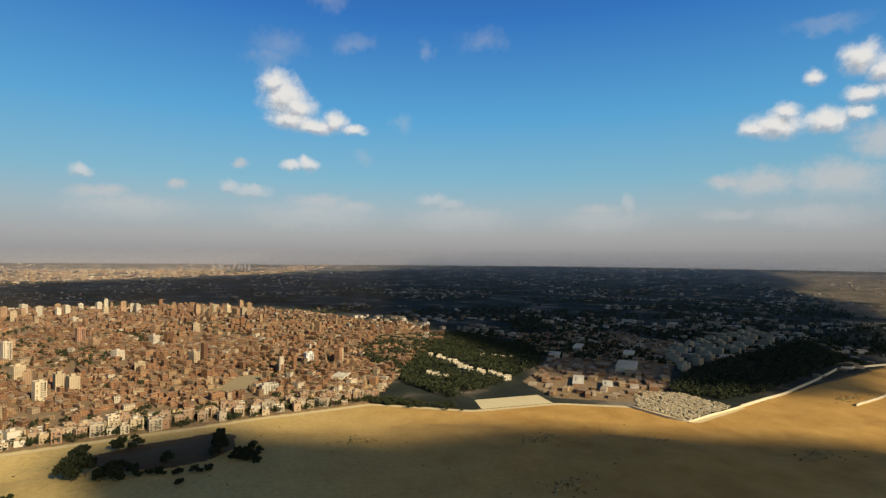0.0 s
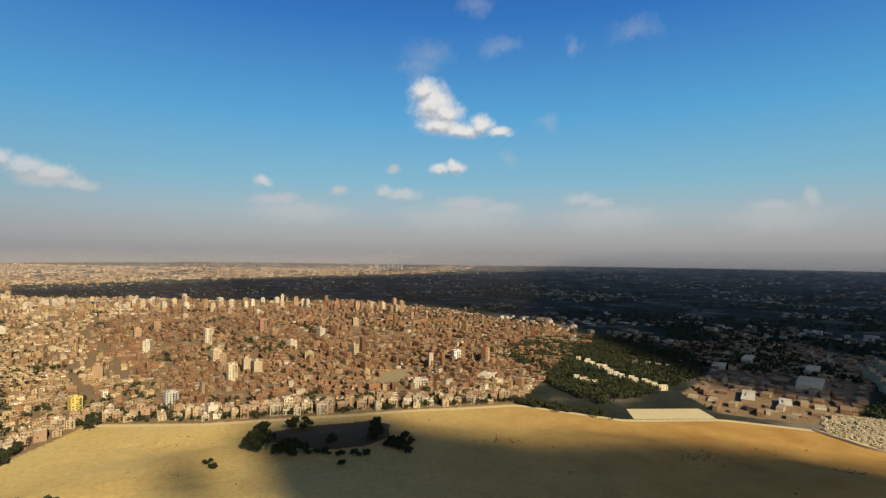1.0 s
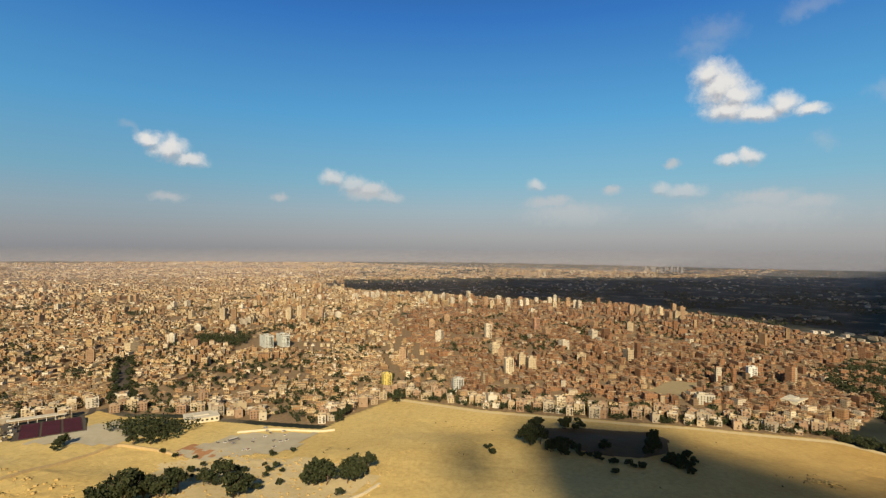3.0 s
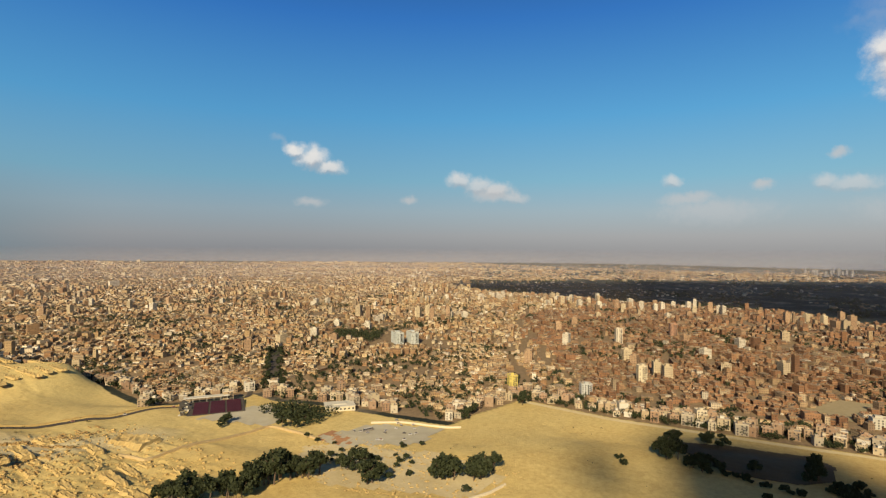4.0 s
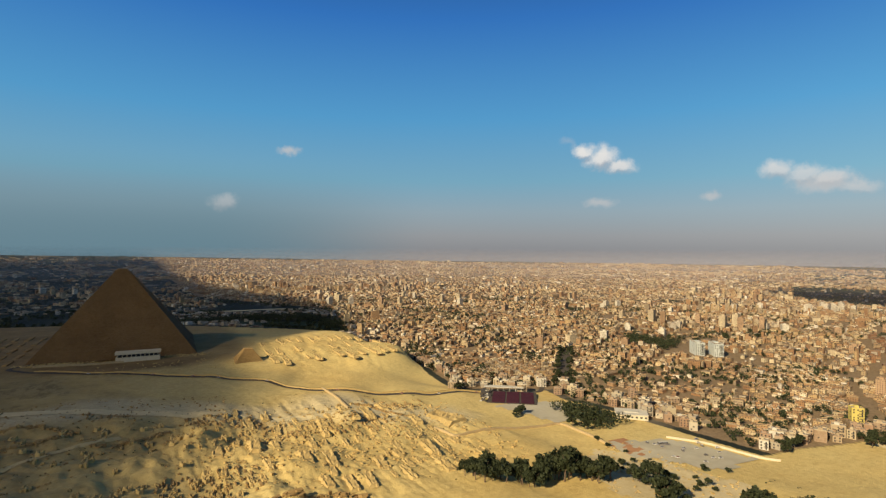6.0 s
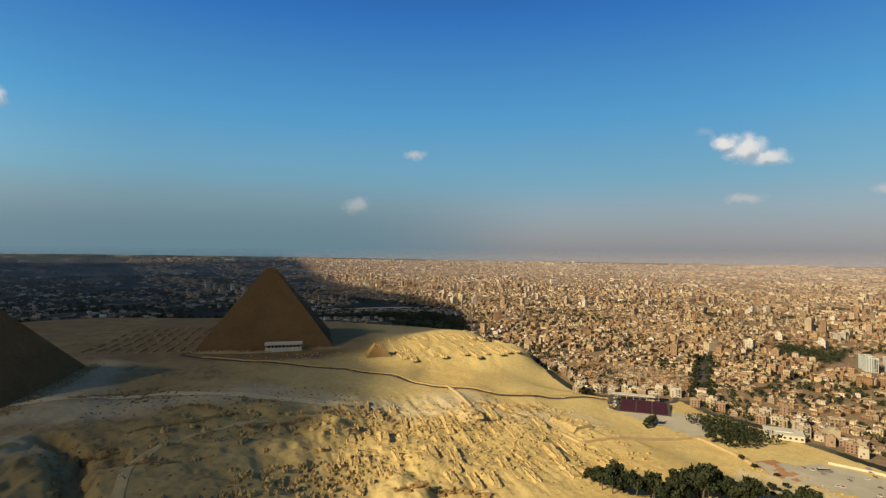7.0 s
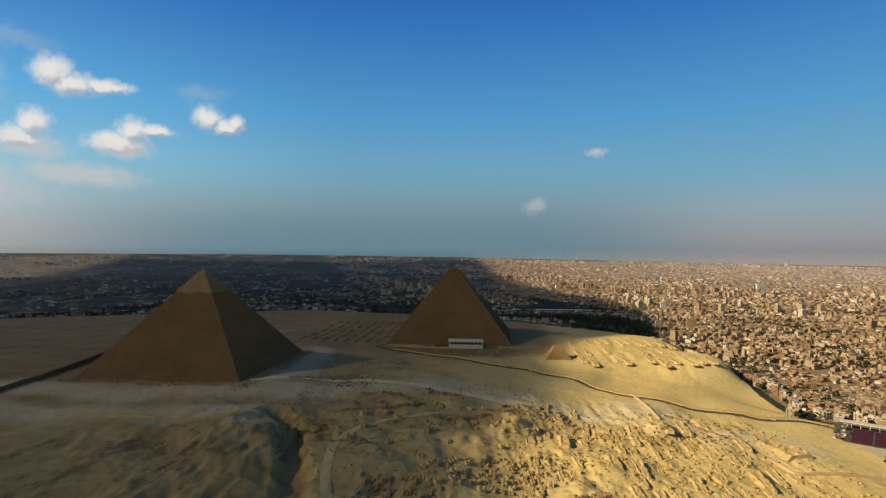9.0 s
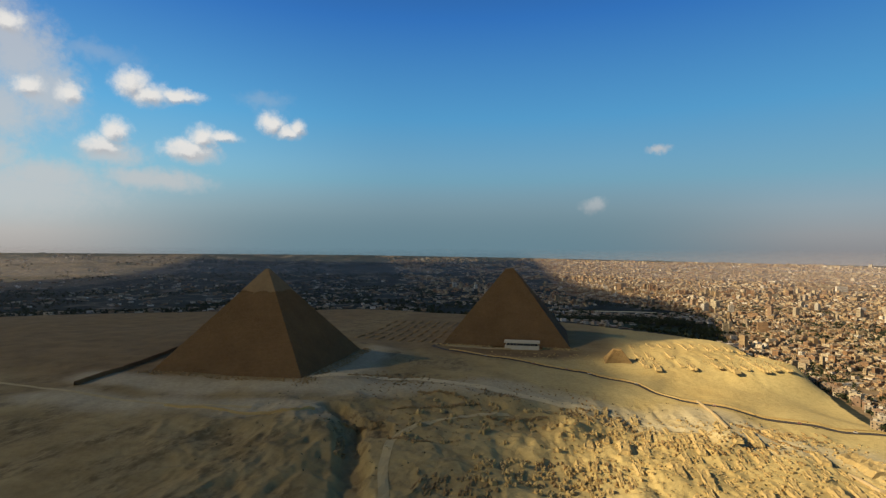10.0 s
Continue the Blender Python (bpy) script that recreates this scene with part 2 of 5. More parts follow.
FAR_TOWN = polar((58, 4990), (58, 3700), (80, 3950), (97, 4300), (104, 4990))
WORKS = [(640, -470), (740, -480), (860, -620), (1020, -690), (1180, -700), (1150, -1000), (900, -1000), (720, -790), (600, -640), (575, -560)]
FAR_SAND = (polar((152, 2300), (149, 3400), (140, 4990), (180, 4990), (180, 2300)), polar((-75, 3350), (-75, 4990), (-35, 4990), (-38, 3900), (-46, 3350)))
GROVES = (
    [(1254, -400), (1050, -300), (800, -300), (690, -330), (740, -440), (850, -600), (1000, -660), (1250, -620)],
    [(600, -650), (530, -690), (540, -800), (610, -1060), (640, -1180), (820, -1330), (730, -950), (680, -780)],
    polar((-3, 1640), (-3, 1760), (6, 1790), (13, 1740), (17, 1550), (15, 1480), (14, 1640), (6, 1670)),
    polar((45, 1290), (50, 1250), (51, 1390), (46, 1420)),
    [(430, 470), (500, 480), (500, 560), (450, 570)],
)


def inside(poly, x, y):
    x, y = np.asarray(x, float), np.asarray(y, float)
    got = np.zeros(np.broadcast(x, y).shape, bool)
    for (x0, y0), (x1, y1) in zip(poly, poly[1:] + poly[:1]):
        if y0 != y1:
            got ^= ((y0 > y) != (y1 > y)) & (x < (x1 - x0) * (y - y0) / (y1 - y0) + x0)
    return got


def from_line(poly, x, y, closed=True):
    """The distance from a line of points."""
    best = np.full(np.broadcast(x, y).shape, 1e9)
    ends = poly[1:] + (poly[:1] if closed else [])
    for (x0, y0), (x1, y1) in zip(poly, ends):
        dx, dy = x1 - x0, y1 - y0
        u = np.clip(((x - x0) * dx + (y - y0) * dy) / (dx * dx + dy * dy), 0, 1)
        best = np.minimum(best, np.hypot(x - x0 - u * dx, y - y0 - u * dy))
    return best


LATTICE = {}


def lattice(seed):
    if seed not in LATTICE:
        LATTICE[seed] = np.random.RandomState(seed).uniform(-1, 1, (256, 256))
    return LATTICE[seed]


def waves(x, y, size, seed, octaves=4):
    """Smooth random relief between -1 and 1 from a lattice of values."""
    out, amp, total = 0.0, 1.0, 0.0
    for o in range(octaves):
        g = lattice(seed + o)
        u, v = np.asarray(x) / size + 97.3 * o, np.asarray(y) / size + 31.7 * o
        iu, iv = np.floor(u).astype(int), np.floor(v).astype(int)
        fu, fv = u - iu, v - iv
        fu, fv = fu * fu * (3 - 2 * fu), fv * fv * (3 - 2 * fv)
        a, b = g[iu % 256, iv % 256], g[(iu + 1) % 256, iv % 256]
        c, d = g[iu % 256, (iv + 1) % 256], g[(iu + 1) % 256, (iv + 1) % 256]
        out = out + amp * ((a * (1 - fu) + b * fu) * (1 - fv) + (c * (1 - fu) + d * fu) * fv)
        total += amp
        size, amp = size / 2.1, amp * 0.5
    return out / total


def mesh_from(name, verts, faces, mat, uv=None, smooth_shade=False):
    """faces: an array of quads or triangles."""
    me = bpy.data.meshes.new(name)
    verts, faces = np.asarray(verts, np.float32), np.asarray(faces, np.int32)
    n, k = faces.shape
    me.vertices.add(len(verts))
    me.vertices.foreach_set("co", verts.ravel())
    me.loops.add(n * k)
    me.loops.foreach_set("vertex_index", faces.ravel())
    me.polygons.add(n)
    me.polygons.foreach_set("loop_start", np.arange(0, n * k, k, dtype=np.int32))
    me.polygons.foreach_set("loop_total", np.full(n, k, np.int32))
    me.polygons.foreach_set("use_smooth", np.full(n, smooth_shade))
    if uv is not None:
        me.uv_layers.new(name="UVMap").data.foreach_set("uv", np.asarray(uv, np.float32).ravel())
    me.materials.append(mat)
    me.update(calc_edges=True)
    return me


BOX_FACES = np.array([(0, 1, 5, 4), (1, 2, 6, 5), (2, 3, 7, 6), (3, 0, 4, 7), (4, 5, 6, 7)])


def boxes(rows):
    """Vertices, faces and uv of open-bottomed boxes: x, y, z, width, depth, height, turn."""
    a = np.asarray(rows, float)
    x, y, z, w, d, h, r = a.T
    n = len(a)
    cx = np.array([-0.5, 0.5, 0.5, -0.5] * 2)[None] * w[:, None]
    cy = np.array([-0.5, -0.5, 0.5, 0.5] * 2)[None] * d[:, None]
    cz = np.array([0] * 4 + [1] * 4)[None] * h[:, None] + z[:, None]
    c, s = np.cos(r)[:, None], np.sin(r)[:, None]
    v = np.stack([x[:, None] + cx * c - cy * s, y[:, None] + cx * s + cy * c, cz], -1).reshape(-1, 3)
    f = (BOX_FACES[None] + 8 * np.arange(n)[:, None, None]).reshape(-1, 4)
    uv = np.zeros((n, 5, 4, 2))
    for i, wide in enumerate((w, d, w, d)):
        uv[:, i, 1, 0] = uv[:, i, 2, 0] = wide
        uv[:, i, 2, 1] = uv[:, i, 3, 1] = h
    uv[:, 4] = -5
    return v, f, uv.reshape(-1, 2)


# ---- ground ----
GULLY = [(-222, 540), (-196, 520), (-184, 480), (-166, 441), (-150, 400), (-134, 350), (-128, 300)]
BANK = [(-250, 505), (-222, 470), (-214, 430), (-222, 370), (-240, 320)]
MOUNDS = [(177, 590, 7, 16), (-40, 620, 5, 22), (20, 545, 6, 26), (-15, 500, 6, 24), (70, 400, 6, 22), (95, 455, 4, 18)]
PALE_LINES = ([(-560, 590), (-441, 575), (-330, 590), (-250, 612), (-190, 640)], [(-560, 500), (-395, 515), (-246, 520)], [(-270, 640), (-262, 760), (-280, 860)], [(-190, 640), (-60, 690), (40, 640), (230, 600)],
              [(150, 640), (190, 660), (230, 610), (300, 585)])


def ground_height(x, y):
    z = land(x, y)
    x, y = np.asarray(x, float), np.asarray(y, float)
    sand = inside(DESERT, x, y)
    gap = from_line(DESERT, x, y)
    edge = smooth(0, 90, gap)
    low = 2.2 * waves(x, y, 90, 5, 3) + 0.6 * waves(x, y, 14, 9, 3)
    # quarried and wind-cut ground below the pyramids
    cut = smooth(250, 120, np.hypot((x + 110) / 1.25, y - 470)) + smooth(200, 80, np.hypot((x - 150) / 1.2, y - 530)) * 0.25
    ridge = 1 - np.abs(waves(x + 20 * waves(x, y, 60, 93, 2), y, 55, 91, 4)) * 3.2
    low = low + np.clip(cut, 0, 1) * (2.6 * np.clip(ridge, -1, 1) + 1.8 * waves(x * 1.7 + y * 0.3, y * 0.8, 26, 97, 4))
    # the gully, its steep west bank, the pit at its head and the eroded bank of sand beside it
    off = from_line(GULLY, x, y, False) + 5 * waves(x, y, 18, 103, 3)
    low = low - 9.0 * smooth(17, 5, off)
    low = low - 7.5 * smooth(1.15, 0.85, np.maximum(np.abs(x + 168 + 0.15 * (y - 500)) / 20, np.abs(y - 498) / 24) + 0.15 * waves(x, y, 12, 107, 3))
    bank = from_line(BANK, x, y, False)
    low = low + smooth(60, 8, bank) * 6.0 - 4.0 * smooth(70, 20, bank) * np.abs(waves(x * 2.2, y * 0.7, 30, 109, 3))
    for px, py, high, reach in MOUNDS:
        low = low + high * np.exp(-(((x - px) ** 2 + (y - py) ** 2) / reach ** 2) ** 1.6) * (1 + 0.3 * waves(x, y, 9, 113, 3))
    rows = smooth(190, 110, np.hypot((x - 150) / 1.25, y - 530))
    low = low + rows * (1.9 * waves(x * 3.0 + y * 0.3, y * 0.55, 30, 83, 3) + 0.8 * waves(x, y, 7, 85, 2))
    # the cemetery ridge is furrowed
    hill = smooth(150, 90, np.hypot((x - 240) / 1.2, (y - 960) / 1.1))
    low = low + hill * (1.8 * waves(x * 2.6, y * 0.4, 30, 87, 3) + 1.0 * waves(x, y, 9, 89, 2))
    dune = smooth(500, 200, np.hypot(x - 480, y + 150))
    low = low + dune * 1.5 * waves(x * 0.6 + y * 0.3, y, 120, 99, 2)
    return z + np.where(sand, edge * low, 0)


def build_ground():
    seen = np.concatenate([np.arange(-62, -42, 0.3), np.arange(-42, 50, 0.18), np.arange(50, 166, 0.3)])
    rest = np.arange(168, 298, 4.0)
    bear = np.radians(np.concatenate([seen, rest]))
    rad = np.concatenate([[0.01, 60, 120, 180, 230], np.geomspace(260, 1250, 370), np.geomspace(1260, 4960, 110)])
    B, R = np.meshgrid(bear, rad, indexing="ij")
    X, Y = R * np.sin(B), R * np.cos(B)
    Z = ground_height(X, Y)
    nb, nr = B.shape
    i = np.arange(nb * nr).reshape(nb, nr)
    j = np.roll(i, -1, axis=0)
    faces = np.stack([i[:, :-1], i[:, 1:], j[:, 1:], j[:, :-1]], -1).reshape(-1, 4)
    faces = faces[:, ::-1]
    me = mesh_from("ground", np.stack([X, Y, Z], -1).reshape(-1, 3), faces, ground_material(), smooth_shade=True)
    for name, val in (("sand", inside(DESERT, X, Y)), ("dun", inside(FAR_SAND[0], X, Y) | inside(FAR_SAND[1], X, Y)), ("town", inside(TOWN, X, Y) | inside(WORKS, X, Y)),
                      ("ochre", np.clip((60 - Y) / 420, 0, 1) * np.clip((X - 100) / 200, 0, 1)), ("shaded_gravel", np.clip((60 - X) / 260, 0, 1) * np.clip((Y - 100) / 200, 0, 1)),
                      ("pale", np.max([smooth(52, 6, from_line(q, X, Y, False) + 22 * waves(X, Y, 45, 117, 3)) for q in PALE_LINES], axis=0)),
                      ("brown", smooth(860, 930, Y + 30 * waves(X, Y, 70, 131, 3)) * smooth(150, 90, X) * smooth(-420, -330, X) * 0.9 + smooth(-330, -540, X) * smooth(470, 640, Y + 60 * waves(X, Y, 120, 121, 3)) + smooth(40, 10, np.abs(Y - 915) + 14 * waves(X, Y, 30, 125, 2)) * smooth(130, 60, np.abs(X + 60)))):
        me.attributes.new(name, "FLOAT", "POINT").data.foreach_set("value", val.astype(np.float32).ravel())
    return tagged(new("ground", me), "ochre desert sand running into dusty town ground", "ground", kind="structure")


def ground_material():
    k = Mat("ground", 0.95, 0.1)
    fine, mid, wide = k.noise(5, 8, 0.7), k.noise(40, 8, 0.62), k.noise(260, 4, 0.55)
    sand = k.ramp(mid, [(0.25, (0.46, 0.315, 0.105)), (0.5, (0.56, 0.41, 0.15)), (0.8, (0.62, 0.475, 0.20))])
    sand = k.mix(0.5, sand, k.ramp(wide, [(0.38, (0.53, 0.33, 0.09)), (0.62, (0.61, 0.47, 0.185))]))
    sand = k.mix(0.4, sand, k.ramp(fine, [(0.32, (0.30, 0.205, 0.075)), (0.6, (0.60, 0.45, 0.18))]))
    sand = k.mix(k.math("MULTIPLY", k.attr("ochre"), 0.9), sand, k.ramp(mid, [(0.3, (0.34, 0.175, 0.04)), (0.7, (0.50, 0.29, 0.078))]))
    # browner gravel of the western plateau, darkened further to paint in cloud shade
    shaded_gravel = k.ramp(k.noise(75, 9, 0.68), [(0.3, (0.15, 0.10, 0.04)), (0.5, (0.29, 0.205, 0.083)), (0.72, (0.44, 0.33, 0.145))])
    sand = k.mix(k.math("MULTIPLY", k.attr("shaded_gravel"), 0.9), sand, shaded_gravel)
    stony = k.ramp(k.noise(18, 9, 0.72, stretch=(1.6, 0.7, 1)), [(0.42, (0.14, 0.095, 0.04)), (0.56, (0.34, 0.25, 0.11))])
    sand = k.mix(k.math("MULTIPLY", k.attr("shaded_gravel"), k.ramp(k.noise(55, 7, 0.66), [(0.46, (0.0, 0.0, 0.0)), (0.58, (0.8, 0.8, 0.8))])), sand, stony)
    sand = k.mix(k.math("MULTIPLY", k.attr("brown"), 0.8), sand, k.ramp(mid, [(0.3, (0.15, 0.095, 0.04)), (0.7, (0.27, 0.175, 0.075))]))
    sand = k.mix(k.math("MULTIPLY", k.attr("pale"), 0.7), sand, k.ramp(fine, [(0.3, (0.42, 0.34, 0.19)), (0.7, (0.60, 0.50, 0.31))]))
    town = k.ramp(fine, [(0.3, (0.15, 0.10, 0.055)), (0.7, (0.30, 0.21, 0.115))])
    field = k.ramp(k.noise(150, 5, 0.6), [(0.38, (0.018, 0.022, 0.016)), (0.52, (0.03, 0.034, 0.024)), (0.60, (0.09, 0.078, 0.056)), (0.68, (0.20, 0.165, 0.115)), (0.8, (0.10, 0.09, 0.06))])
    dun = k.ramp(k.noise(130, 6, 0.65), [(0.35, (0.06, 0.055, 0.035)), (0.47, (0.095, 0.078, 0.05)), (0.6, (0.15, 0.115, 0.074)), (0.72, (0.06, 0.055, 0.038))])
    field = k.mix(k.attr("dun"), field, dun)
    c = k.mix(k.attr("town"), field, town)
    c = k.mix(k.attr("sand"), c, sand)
    k.bump(fine, 0.6, 1.2)
    return k.colour(c)


ground = build_ground()


def on_ground(x, y):
    return float(ground_height(np.array([x]), np.array([y]))[0])




# ---- the high cloud banks, unseen, that shade the land ----
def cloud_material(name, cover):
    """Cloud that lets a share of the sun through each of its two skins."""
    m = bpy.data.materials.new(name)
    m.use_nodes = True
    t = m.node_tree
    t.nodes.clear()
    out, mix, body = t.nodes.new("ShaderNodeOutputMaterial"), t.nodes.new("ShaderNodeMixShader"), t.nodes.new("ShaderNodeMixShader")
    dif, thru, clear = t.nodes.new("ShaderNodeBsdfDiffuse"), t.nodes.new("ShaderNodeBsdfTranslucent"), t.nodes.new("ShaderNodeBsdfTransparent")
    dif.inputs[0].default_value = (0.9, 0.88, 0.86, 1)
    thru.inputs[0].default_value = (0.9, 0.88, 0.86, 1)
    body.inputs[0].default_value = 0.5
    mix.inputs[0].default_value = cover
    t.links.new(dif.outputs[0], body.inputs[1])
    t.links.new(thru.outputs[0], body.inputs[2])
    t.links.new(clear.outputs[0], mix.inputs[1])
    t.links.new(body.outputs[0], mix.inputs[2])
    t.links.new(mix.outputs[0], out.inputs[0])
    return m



# broad unseen clouds, added high towards the sun to shade these stretches of land
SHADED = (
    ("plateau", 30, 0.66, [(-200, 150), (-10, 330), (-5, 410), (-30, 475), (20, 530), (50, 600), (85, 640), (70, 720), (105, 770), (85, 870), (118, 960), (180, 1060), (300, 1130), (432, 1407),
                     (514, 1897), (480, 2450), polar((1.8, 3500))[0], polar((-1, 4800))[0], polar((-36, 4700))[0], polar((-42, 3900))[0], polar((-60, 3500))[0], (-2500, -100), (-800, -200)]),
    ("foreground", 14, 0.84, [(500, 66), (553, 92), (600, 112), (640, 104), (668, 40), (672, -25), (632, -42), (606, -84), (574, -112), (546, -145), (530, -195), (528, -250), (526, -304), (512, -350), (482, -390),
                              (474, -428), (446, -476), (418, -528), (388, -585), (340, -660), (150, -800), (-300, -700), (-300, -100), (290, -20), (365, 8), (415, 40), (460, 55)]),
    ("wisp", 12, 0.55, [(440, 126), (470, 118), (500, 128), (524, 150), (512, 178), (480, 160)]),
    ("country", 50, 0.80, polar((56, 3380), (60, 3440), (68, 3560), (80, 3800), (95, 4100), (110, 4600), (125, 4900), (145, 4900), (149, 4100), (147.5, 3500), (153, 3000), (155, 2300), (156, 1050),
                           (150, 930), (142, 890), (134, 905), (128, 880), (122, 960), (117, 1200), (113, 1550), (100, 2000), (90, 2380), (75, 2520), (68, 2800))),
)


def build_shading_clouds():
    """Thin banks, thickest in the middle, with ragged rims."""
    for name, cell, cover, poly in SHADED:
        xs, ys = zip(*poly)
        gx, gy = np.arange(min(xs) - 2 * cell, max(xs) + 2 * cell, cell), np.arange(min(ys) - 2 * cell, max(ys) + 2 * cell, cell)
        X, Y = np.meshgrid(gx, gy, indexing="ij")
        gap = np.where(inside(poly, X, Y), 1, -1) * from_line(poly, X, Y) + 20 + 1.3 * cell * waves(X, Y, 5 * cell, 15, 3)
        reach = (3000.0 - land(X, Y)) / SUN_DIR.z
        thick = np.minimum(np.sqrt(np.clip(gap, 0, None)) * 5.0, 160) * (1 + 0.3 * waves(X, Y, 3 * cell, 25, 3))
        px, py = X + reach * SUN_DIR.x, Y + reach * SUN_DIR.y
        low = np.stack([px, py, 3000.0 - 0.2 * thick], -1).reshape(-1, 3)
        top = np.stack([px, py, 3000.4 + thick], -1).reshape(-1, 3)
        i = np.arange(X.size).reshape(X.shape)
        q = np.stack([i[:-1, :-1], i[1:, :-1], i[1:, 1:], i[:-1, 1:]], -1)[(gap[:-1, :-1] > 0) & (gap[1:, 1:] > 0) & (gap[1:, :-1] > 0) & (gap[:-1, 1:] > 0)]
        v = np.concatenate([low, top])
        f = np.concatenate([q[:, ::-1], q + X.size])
        ob = new("cloud", mesh_from("cloud", v, f, cloud_material("shade_cloud", cover), smooth_shade=True))
        tagged(ob, "broad thin bank of unseen cloud added to shade the land", "cloud")


def part(name, bm, mat, parent, label=""):
    me = bpy.data.meshes.new(name)
    bm.to_mesh(me)
    bm.free()
    me.materials.append(mat)
    ob = new(name, me)
    ob.parent = parent
    if label:
        ob["label"] = label
    return ob


def thing(name, x, y, z, turn=0.0, label="", category="", group="", kind=""):
    ob = new(name)
    ob.matrix_world = pose(x, y, z, 0, 0, turn)
    return tagged(ob, label, category, group, kind)


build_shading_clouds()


# ---- pyramids ----
def stone_material(name, dark, light, size=5.0):
    k = Mat(name, 0.92, 0.1)
    n1, n2 = k.noise(size, 8, 0.7), k.noise(size * 7, 4, 0.6)
    band = k.noise(1.0, 3, 0.6, stretch=(0.02, 0.02, 0.5))
    c = k.mix(0.5, k.ramp(n1, [(0.3, dark), (0.7, light)]), k.ramp(n2, [(0.3, dark), (0.7, light)]))
    c = k.mix(0.08, c, k.ramp(band, [(0.35, dark), (0.65, light)]))
    k.bump(n1, 0.5, 0.6)
    return k.colour(c)


LIMESTONE = stone_material("weathered_limestone", (0.155, 0.085, 0.033), (0.26, 0.15, 0.062))
CASING = stone_material("smooth_casing", (0.19, 0.12, 0.052), (0.30, 0.195, 0.09), 6)
SANDSTONE = stone_material("sand_coloured_stone", (0.34, 0.225, 0.08), (0.55, 0.39, 0.155), 3)
CRUMBLED = stone_material("crumbled_stone", (0.22, 0.135, 0.05), (0.42, 0.275, 0.11), 4)


def stepped(base, high, course, seed, top=0.0, low=0.0, jag=0.16):
    """A pyramid's faces as courses of stone, from the share low to the share 1 - top of its height."""
    rs = np.random.RandomState(seed)
    verts, faces = [], []
    n = int(high / course)
    per = 64
    last = 0
    for i in range(int(n * low), int(n * (1 - top)) + 1):
        z0, z1 = i * course, (i + 1) * course
        half = base / 2 * (1 - z0 / high)
        inner = base / 2 * (1 - z1 / high)
        ring = [last] if i > int(n * low) else []
        for lev, hh in ((z0, half), (z1, half), (z1, inner - 0.3)):
            k0 = len(verts)
            for s in range(4):
                c, d = ((1, 0), (0, 1), (-1, 0), (0, -1))[s], ((0, 1), (-1, 0), (0, -1), (1, 0))[s]
                for q in range(per):
                    t = -1 + 2 * q / per
                    r = hh + (rs.normal(0, jag) if lev else 0)
                    verts.append((c[0] * r + d[0] * t * hh, c[1] * r + d[1] * t * hh, lev + rs.normal(0, 0.07)))
            ring.append(k0)
        m = 4 * per
        for a, b in zip(ring, ring[1:]):
            for q in range(m):
                faces.append((a + q, a + (q + 1) % m, b + (q + 1) % m, b + q))
        last = ring[-1]
    return verts, faces, last


def pyramid(x, y, z, base, high, seed, label, course, top=0.0, cap=None, stone=None):
    stone = stone or LIMESTONE
    p = thing("pyramid", x, y, z, 0, label, "pyramid")
    v, f, last = stepped(base, high, course, seed, top)
    core = new("core", mesh_from("core", v, np.array(f), stone))
    core.parent = p
    # the flat of the summit
    zt = max(q[2] for q in v) - 0.1
    half = base / 2 * (1 - zt / high)
    bm = bmesh.new()
    bmesh.ops.create_cube(bm, size=1, matrix=Matrix.Translation((0, 0, zt - 0.8)) @ Matrix.Diagonal((2 * half + 0.5, 2 * half + 0.5, 2.0, 1)))
    part("summit", bm, stone, p)
    if cap:
        rs = np.random.RandomState(seed + 5)
        verts, faces = [], []
        per, rows = 24, 6
        for r in range(rows + 1):
            for s in range(4):
                c, d = ((1, 0), (0, 1), (-1, 0), (0, -1))[s], ((0, 1), (-1, 0), (0, -1), (1, 0))[s]
                for q in range(per):
                    low = cap + 1.5 * math.sin(q * 0.5 + s * 2) + rs.normal(0, 0.9) if r == 0 else cap + 5
                    zz = low + (high - low - 0.6) * r / rows
                    hh = base / 2 * (1 - zz / high) + 1.5
                    t = -1 + 2 * q / per
                    verts.append((c[0] * hh + d[0] * t * hh, c[1] * hh + d[1] * t * hh, zz))
        m = 4 * per
        for r in range(rows):
            for q in range(m):
                faces.append((r * m + q, r * m + (q + 1) % m, (r + 1) * m + (q + 1) % m, (r + 1) * m + q))
        # the casing's underside closes on the core
        for q in range(m):
            a = verts[q]
            verts.append((a[0] * 0.93, a[1] * 0.93, a[2] + 0.2))
        k0 = (rows + 1) * m
        for q in range(m):
            faces.append((k0 + q, k0 + (q + 1) % m, (q + 1) % m, q))
        ob = new("casing", mesh_from("casing", verts, np.array(faces), CASING))
        ob.parent = p
        ob["label"] = "smooth pale casing left round the summit"
    return p


pyramid(-411, 738, 49.6, 215, 136, 1, "great pyramid of brown limestone courses with smooth casing at its peak", 1.5, 0.03, 103)
pyramid(-74, 1089, 41.2, 230, 146.5, 2, "great pyramid of brown limestone courses with a blunt peak", 1.5, 0.055)
pyramid(110, 892, on_ground(110, 892) - 7, 50, 32, 29, "small ruined stone pyramid with crumbled tan sides", 1.5, 0.2, stone=CRUMBLED)


OUTCROPS = [(491, -344, 12, 20), (342, -581, 8, 22), (562, -160, 6, 12), (380, -290, 8, 14), (467, -860, 6, 20), (439, -456, 5, 12)]


